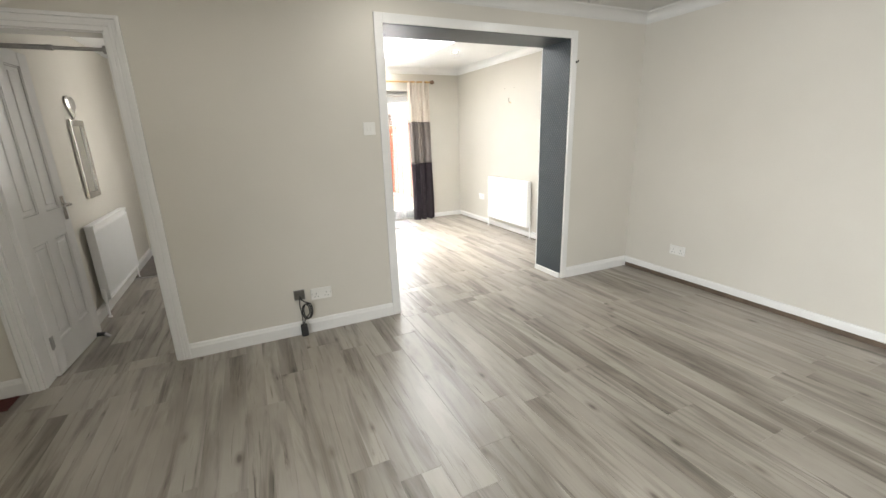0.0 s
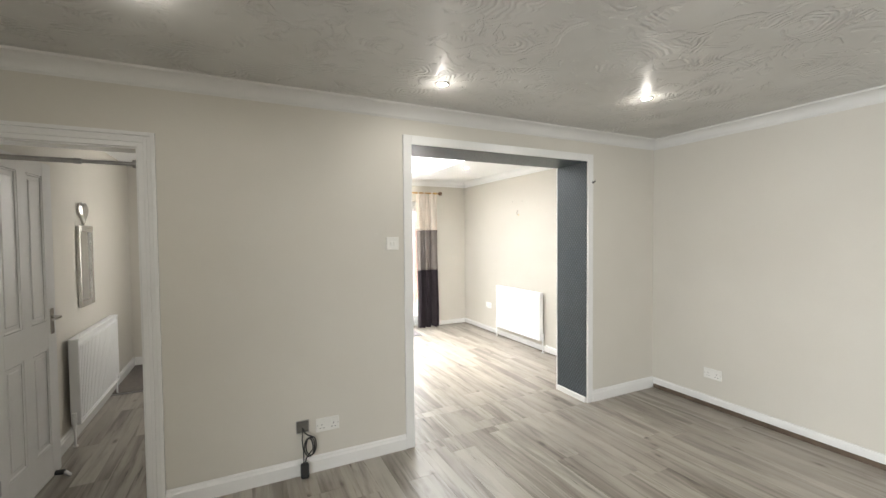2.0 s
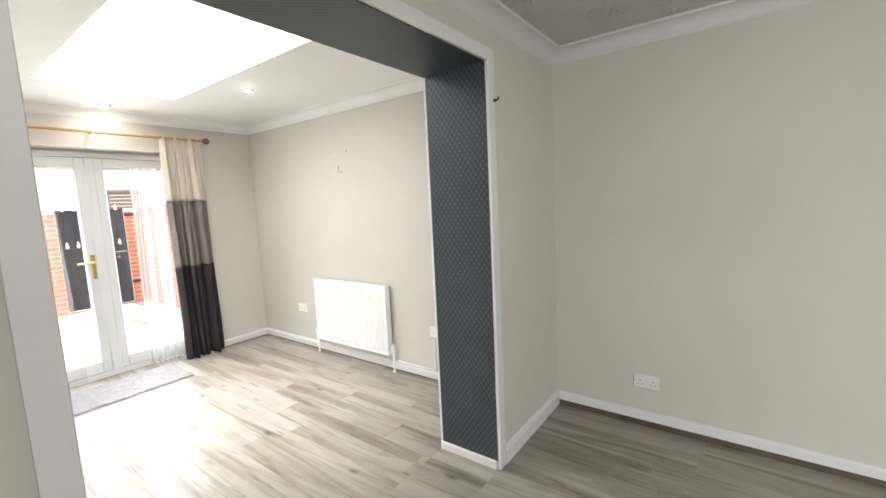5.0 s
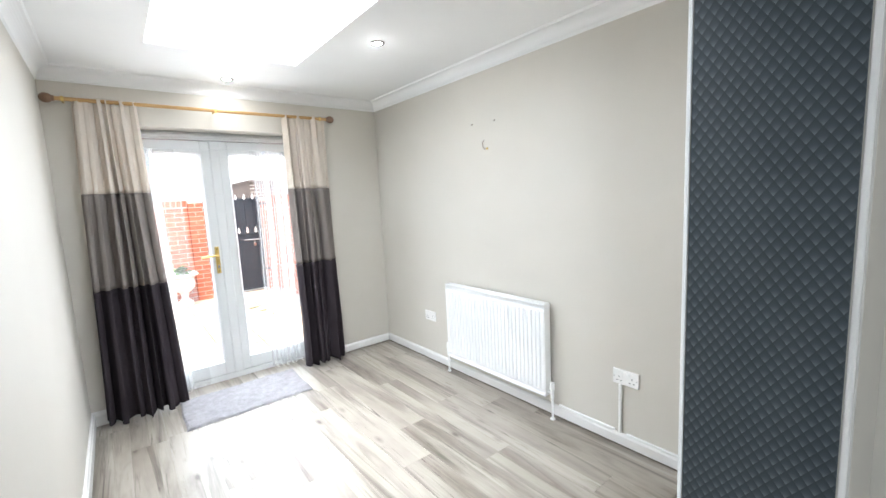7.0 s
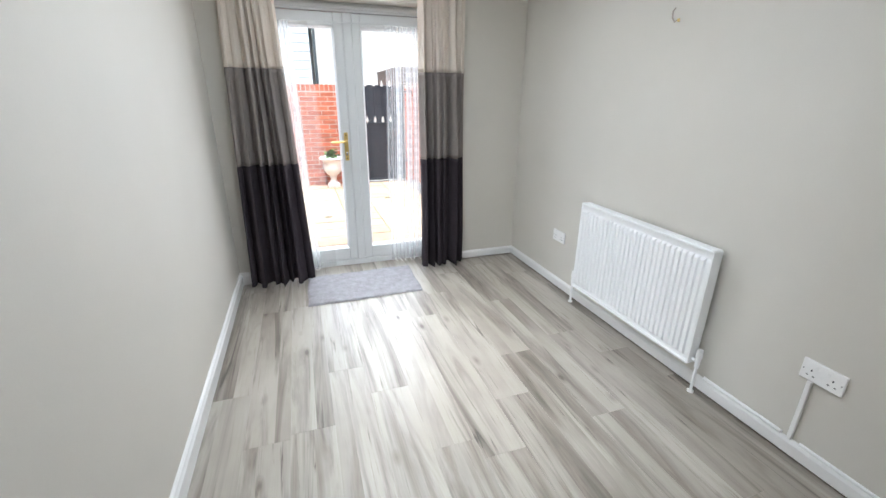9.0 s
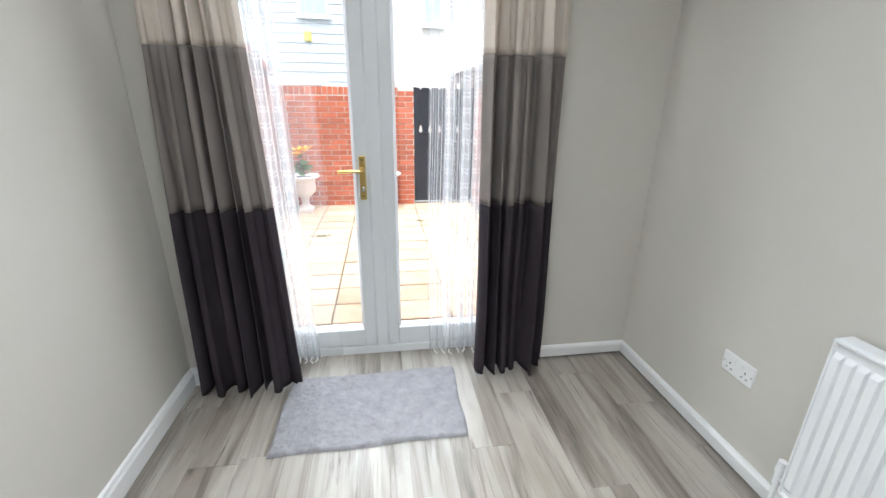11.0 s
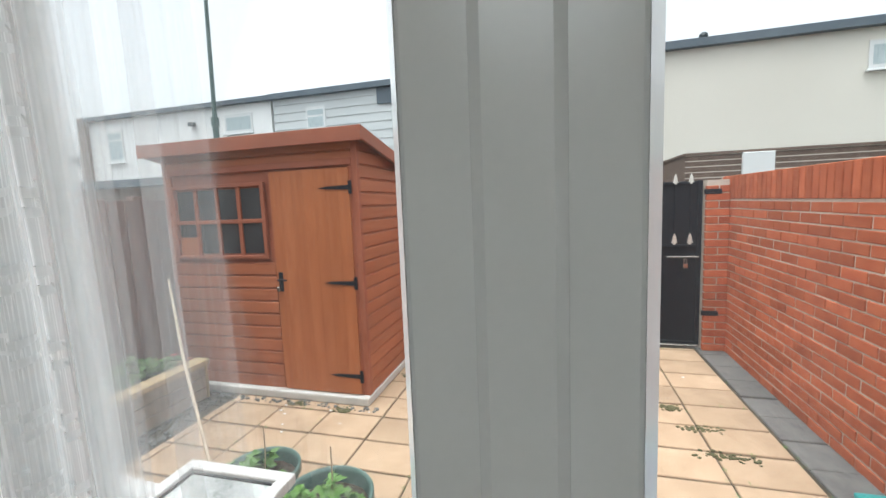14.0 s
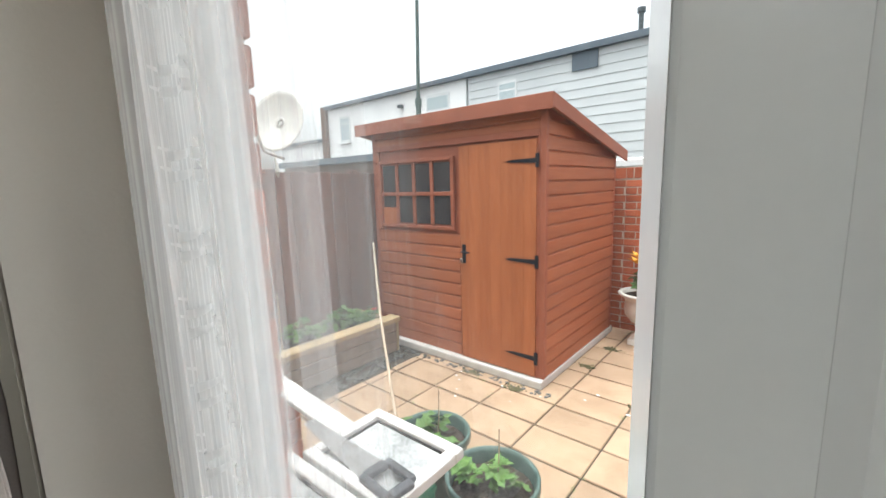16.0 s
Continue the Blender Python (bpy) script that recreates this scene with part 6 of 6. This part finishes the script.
part("wall", box(-7.5, -2.6, 12.2, 15.5, G - 0.2, 1.95), DARKBRICK, nb)
part("roof", box(-7.6, -2.5, 12.1, 15.6, 1.95, 2.08), FASCIA, nb)
post = thing("street_lamp", pose(-7.6, 17.2, G), "tall thin green painted street lamp post", "street lamp")
part("shaft", cyl((0, 0, 0), (0, 0, 4.2), 0.10, 0.085), LAMPPOST, post)
part("upper_shaft", cyl((0, 0, 4.2), (0.12, 0, 9.0), 0.065, 0.05), LAMPPOST, post)
part("collar", cyl((0, 0, 4.15), (0, 0, 4.4), 0.11), LAMPPOST, post)
part("lamp_head", box(-0.1, 0.8, -0.12, 0.12, 9.0, 9.14, 0.04, 2), LAMPPOST, post)
tree = thing("tree", pose(12.5, 15.0, G), "green leafy tree beyond the side wall", "tree")
part("trunk", tube([(0, 0, 0), (0.05, 0.02, 1.0), (0.0, 0.0, 2.0), (0.1, 0.05, 2.8)], 0.11), CANE, tree)
for k in range(5):
    a = k * 1.3
    part("limb", tube([(0.02, 0, 1.6 + 0.2 * k), (0.5 * math.cos(a), 0.5 * math.sin(a), 2.3 + 0.2 * k), (0.9 * math.cos(a), 0.9 * math.sin(a), 2.9 + 0.15 * k)], 0.035, seg=6), CANE, tree)
leaf_clump("crown", tree, 1500, 1.4, 2.0, 0.16, LEAF, 77, (0, 0, 1.9))

# ---- pieces of floors and walls ----
floor = structure(new("floor"), "grey washed oak laminate planks laid towards the garden")
PLANK = {}


def plank_mesh(w, l):
    key = (round(w, 3), round(l, 2))
    if key not in PLANK:
        me = bpy.data.meshes.new("plank")
        b = box(-w / 2, w / 2, -l / 2, l / 2, -0.0115, 0.0, 0.0012)
        b.to_mesh(me)
        b.free()
        me.materials.append(LAMINATE)
        PLANK[key] = me
    return PLANK[key]


def planks(x0, x1, y0, y1, seed):
    r = random.Random(seed)
    w, l = 0.19, 1.21
    x = x0
    while x < x1 - 0.01:
        e = min(x + w, x1)
        y = y0 - r.random() * l
        while y < y1:
            s, t = max(y, y0), min(y + l, y1)
            if t - s > 0.02:
                piece("plank", plank_mesh(e - x, round(t - s, 2)), floor, pose((x + e) / 2, (s + t) / 2, 0, 0, 0, 180 if r.random() < 0.5 else 0))
            y += l
        x = e


planks(-1.60, 3.735, -2.0, 3.37, 3)
planks(1.246, 2.878, 3.37, 3.745, 9)
planks(1.245, 3.60, 3.745, 6.98, 5)
planks(-0.955, -0.29, 3.37, 3.50, 6)
planks(-0.955, 0.25, 3.50, 5.52, 8)

paving = structure(new("pavement"), "buff stone paving slabs with mossy joints")
SLABS = {}
r = random.Random(12)
for i in range(-3, 9):
    for j in range(-7, 8):
        x0, y0 = 0.10 + 0.436 * i, 9.06 + 0.302 * j
        x1, y1 = x0 + 0.436, y0 + 0.302
        x0, x1, y0, y1 = max(x0, -0.42), min(x1, 3.60), max(y0, YFO + 0.05), min(y1, 11.23)
        if x1 - x0 < 0.06 or y1 - y0 < 0.05:
            continue
        if x0 > SX0 - 0.07 and x1 < SX1 + 0.1 and y0 > SY0 - 0.05:
            continue
        key = (round(x1 - x0, 2), round(y1 - y0, 2))
        if key not in SLABS:
            me = bpy.data.meshes.new("slab")
            b = box(-key[0] / 2 + 0.007, key[0] / 2 - 0.007, -key[1] / 2 + 0.007, key[1] / 2 - 0.007, -0.035, 0.0, 0.005)
            b.to_mesh(me)
            b.free()
            me.materials.append(SLAB)
            SLABS[key] = me
        piece("slab", SLABS[key], paving, pose((x0 + x1) / 2, (y0 + y1) / 2, G + r.uniform(-0.003, 0.002), r.uniform(-.3, .3), r.uniform(-.3, .3), r.uniform(-.25, .25)))
edge = structure(new("pavement_edging"), "dark slate edging stones along the side wall")
y = YFO + 0.06
me = bpy.data.meshes.new("edging_stone")
b = box(-0.125, 0.125, -0.145, 0.145, -0.035, 0.0, 0.006)
b.to_mesh(me)
b.free()
me.materials.append(EDGING)
while y < 11.1:
    piece("edging_stone", me, edge, pose(3.735, y + 0.15, G + r.uniform(-0.004, 0.006), r.uniform(-.6, .6), r.uniform(-.6, .6), r.uniform(-.8, .8)))
    y += 0.30
weeds = bmesh.new()
r = random.Random(31)
for k in range(260):
    i, j = r.randint(-2, 8), r.randint(-6, 7)
    x, y = 0.10 + 0.436 * i, 9.06 + 0.302 * j
    if r.random() < 0.5:
        x += r.uniform(0, 0.436)
    else:
        y += r.uniform(0, 0.302)
    if not (-0.4 < x < 3.6 and 7.3 < y < 11.2) or (x < SX1 + 0.1 and y > SY0 - 0.08):
        continue
    for q in range(5):
        a, h = r.uniform(0, 6.28), r.uniform(0.006, 0.022)
        c = Vector((x + r.uniform(-.012, .012), y + r.uniform(-.012, .012), G - 0.004))
        d = Vector((math.cos(a), math.sin(a), 0))
        v = [weeds.verts.new(c), weeds.verts.new(c + d * 0.012 + Vector((0, 0, h * 0.6))), weeds.verts.new(c + d * 0.022 + Vector((-d.y, d.x, 0)) * 0.006 + Vector((0, 0, h)))]
        weeds.faces.new(v)
tagged(link("joint_weeds", weeds, LEAF), "small weeds and moss in the paving joints", "weeds", kind="stuff")

moss = bmesh.new()
r = random.Random(41)
for cx, cy, w in ((3.18, 9.62, 0.16), (3.22, 9.32, 0.20), (3.05, 9.9, 0.08), (0.62, 9.40, 0.12), (0.2, 9.42, 0.08), (0.95, 10.6, 0.10), (0.92, 10.1, 0.08), (2.72, 10.2, 0.06), (2.05, 9.0, 0.07), (1.5, 9.66, 0.12)):
    for k in range(60):
        px, py = cx + r.gauss(0, w * 0.4), cy + r.gauss(0, 0.022)
        bmesh.ops.create_icosphere(moss, subdivisions=1, radius=r.uniform(0.006, 0.013), matrix=Matrix.Translation((px, py, G + 0.001)) @ Matrix.Diagonal((1.2, 1, 0.5, 1)))
tagged(link("moss", moss, mat("dull_green_moss", (0.05, 0.05, 0.02), (0.10, 0.095, 0.04), 40, 0.95)), "dull green moss clumps along the paving joints", "moss", kind="stuff")
litter = bmesh.new()
for k in range(26):
    px, py = r.uniform(0.9, 3.3), r.uniform(7.8, 10.8)
    if k < 8:
        px, py = r.uniform(0.1, 0.9), r.uniform(9.0, 9.4)
    s0 = r.uniform(0.006, 0.014)
    bmesh.ops.create_icosphere(litter, subdivisions=1, radius=s0, matrix=Matrix.Translation((px, py, G + 0.004)) @ Matrix.Diagonal((1.3, 0.8, 0.4, 1)))
tagged(link("fallen_petals", litter, STONE), "scattered white petals and bits on the paving", "petals", kind="stuff")

brickwork(back_wall, "x", 0.85, 2.497, 11.24, 0.05, G, 21, BRICK)
brickwork(back_wall, "x", -1.30, 0.845, 11.24, 0.05, G, 21, BRICK, 0)
brickwork(pier_left, "x", 2.500, 2.726, 11.22, 0.05, G, 22, BRICK)
brickwork(pier_right, "x", 3.650, 3.862, 11.22, 0.05, G, 22, BRICK)
brickwork(side_wall, "y", 8.9, 11.2, 3.872, 0.05, G, 20, BRICK)
brickwork(side_wall, "y", YFO, 8.895, 3.872, 0.05, G, 20, BRICK, 0)


def soldiers(holder, along, a0, a1, mid, z, deep, high):
    a = a0
    while a < a1 - 0.02:
        m = pose(a + 0.0325, mid, z + high / 2) if along == "x" else pose(mid, a + 0.0325, z + high / 2, 0, 0, 90)
        piece("coping_brick", brick_mesh(0.065, deep, high, BRICK), holder, m)
        a += 0.075


soldiers(back_wall, "x", 0.85, 2.49, 11.325, 1.475, 0.22, 0.105)
soldiers(side_wall, "y", YFO, 11.4, 3.95, 1.40, 0.215, 0.215)
b = box(-1.30, 0.845, 11.215, 11.435, 1.475, 1.58)
part("coping_run", b, BRICK, back_wall)
# own house brick beside the doors
jamb = structure(new("wall_house_bricks"), "red brick of the house beside the french doors")
part("mortar", box(1.0, FD0 + 0.056, YFO - 0.062, YFO - 0.003, G, G + 2.55), MORTAR, jamb)
part("mortar", box(FD1 - 0.056, 3.86, YFO - 0.062, YFO - 0.003, G, G + 2.55), MORTAR, jamb)
brickwork(jamb, "x", 1.0, FD0 + 0.062, YFO - 0.03, 0.07, G + 0.005, 34, BRICK)
brickwork(jamb, "x", FD1 - 0.062, 3.86, YFO - 0.03, 0.07, G + 0.005, 34, BRICK, 0)
part("lintel", box(1.0, 3.86, YFO - 0.066, YFO, FDZ - 0.05, 2.45), MORTAR, jamb)
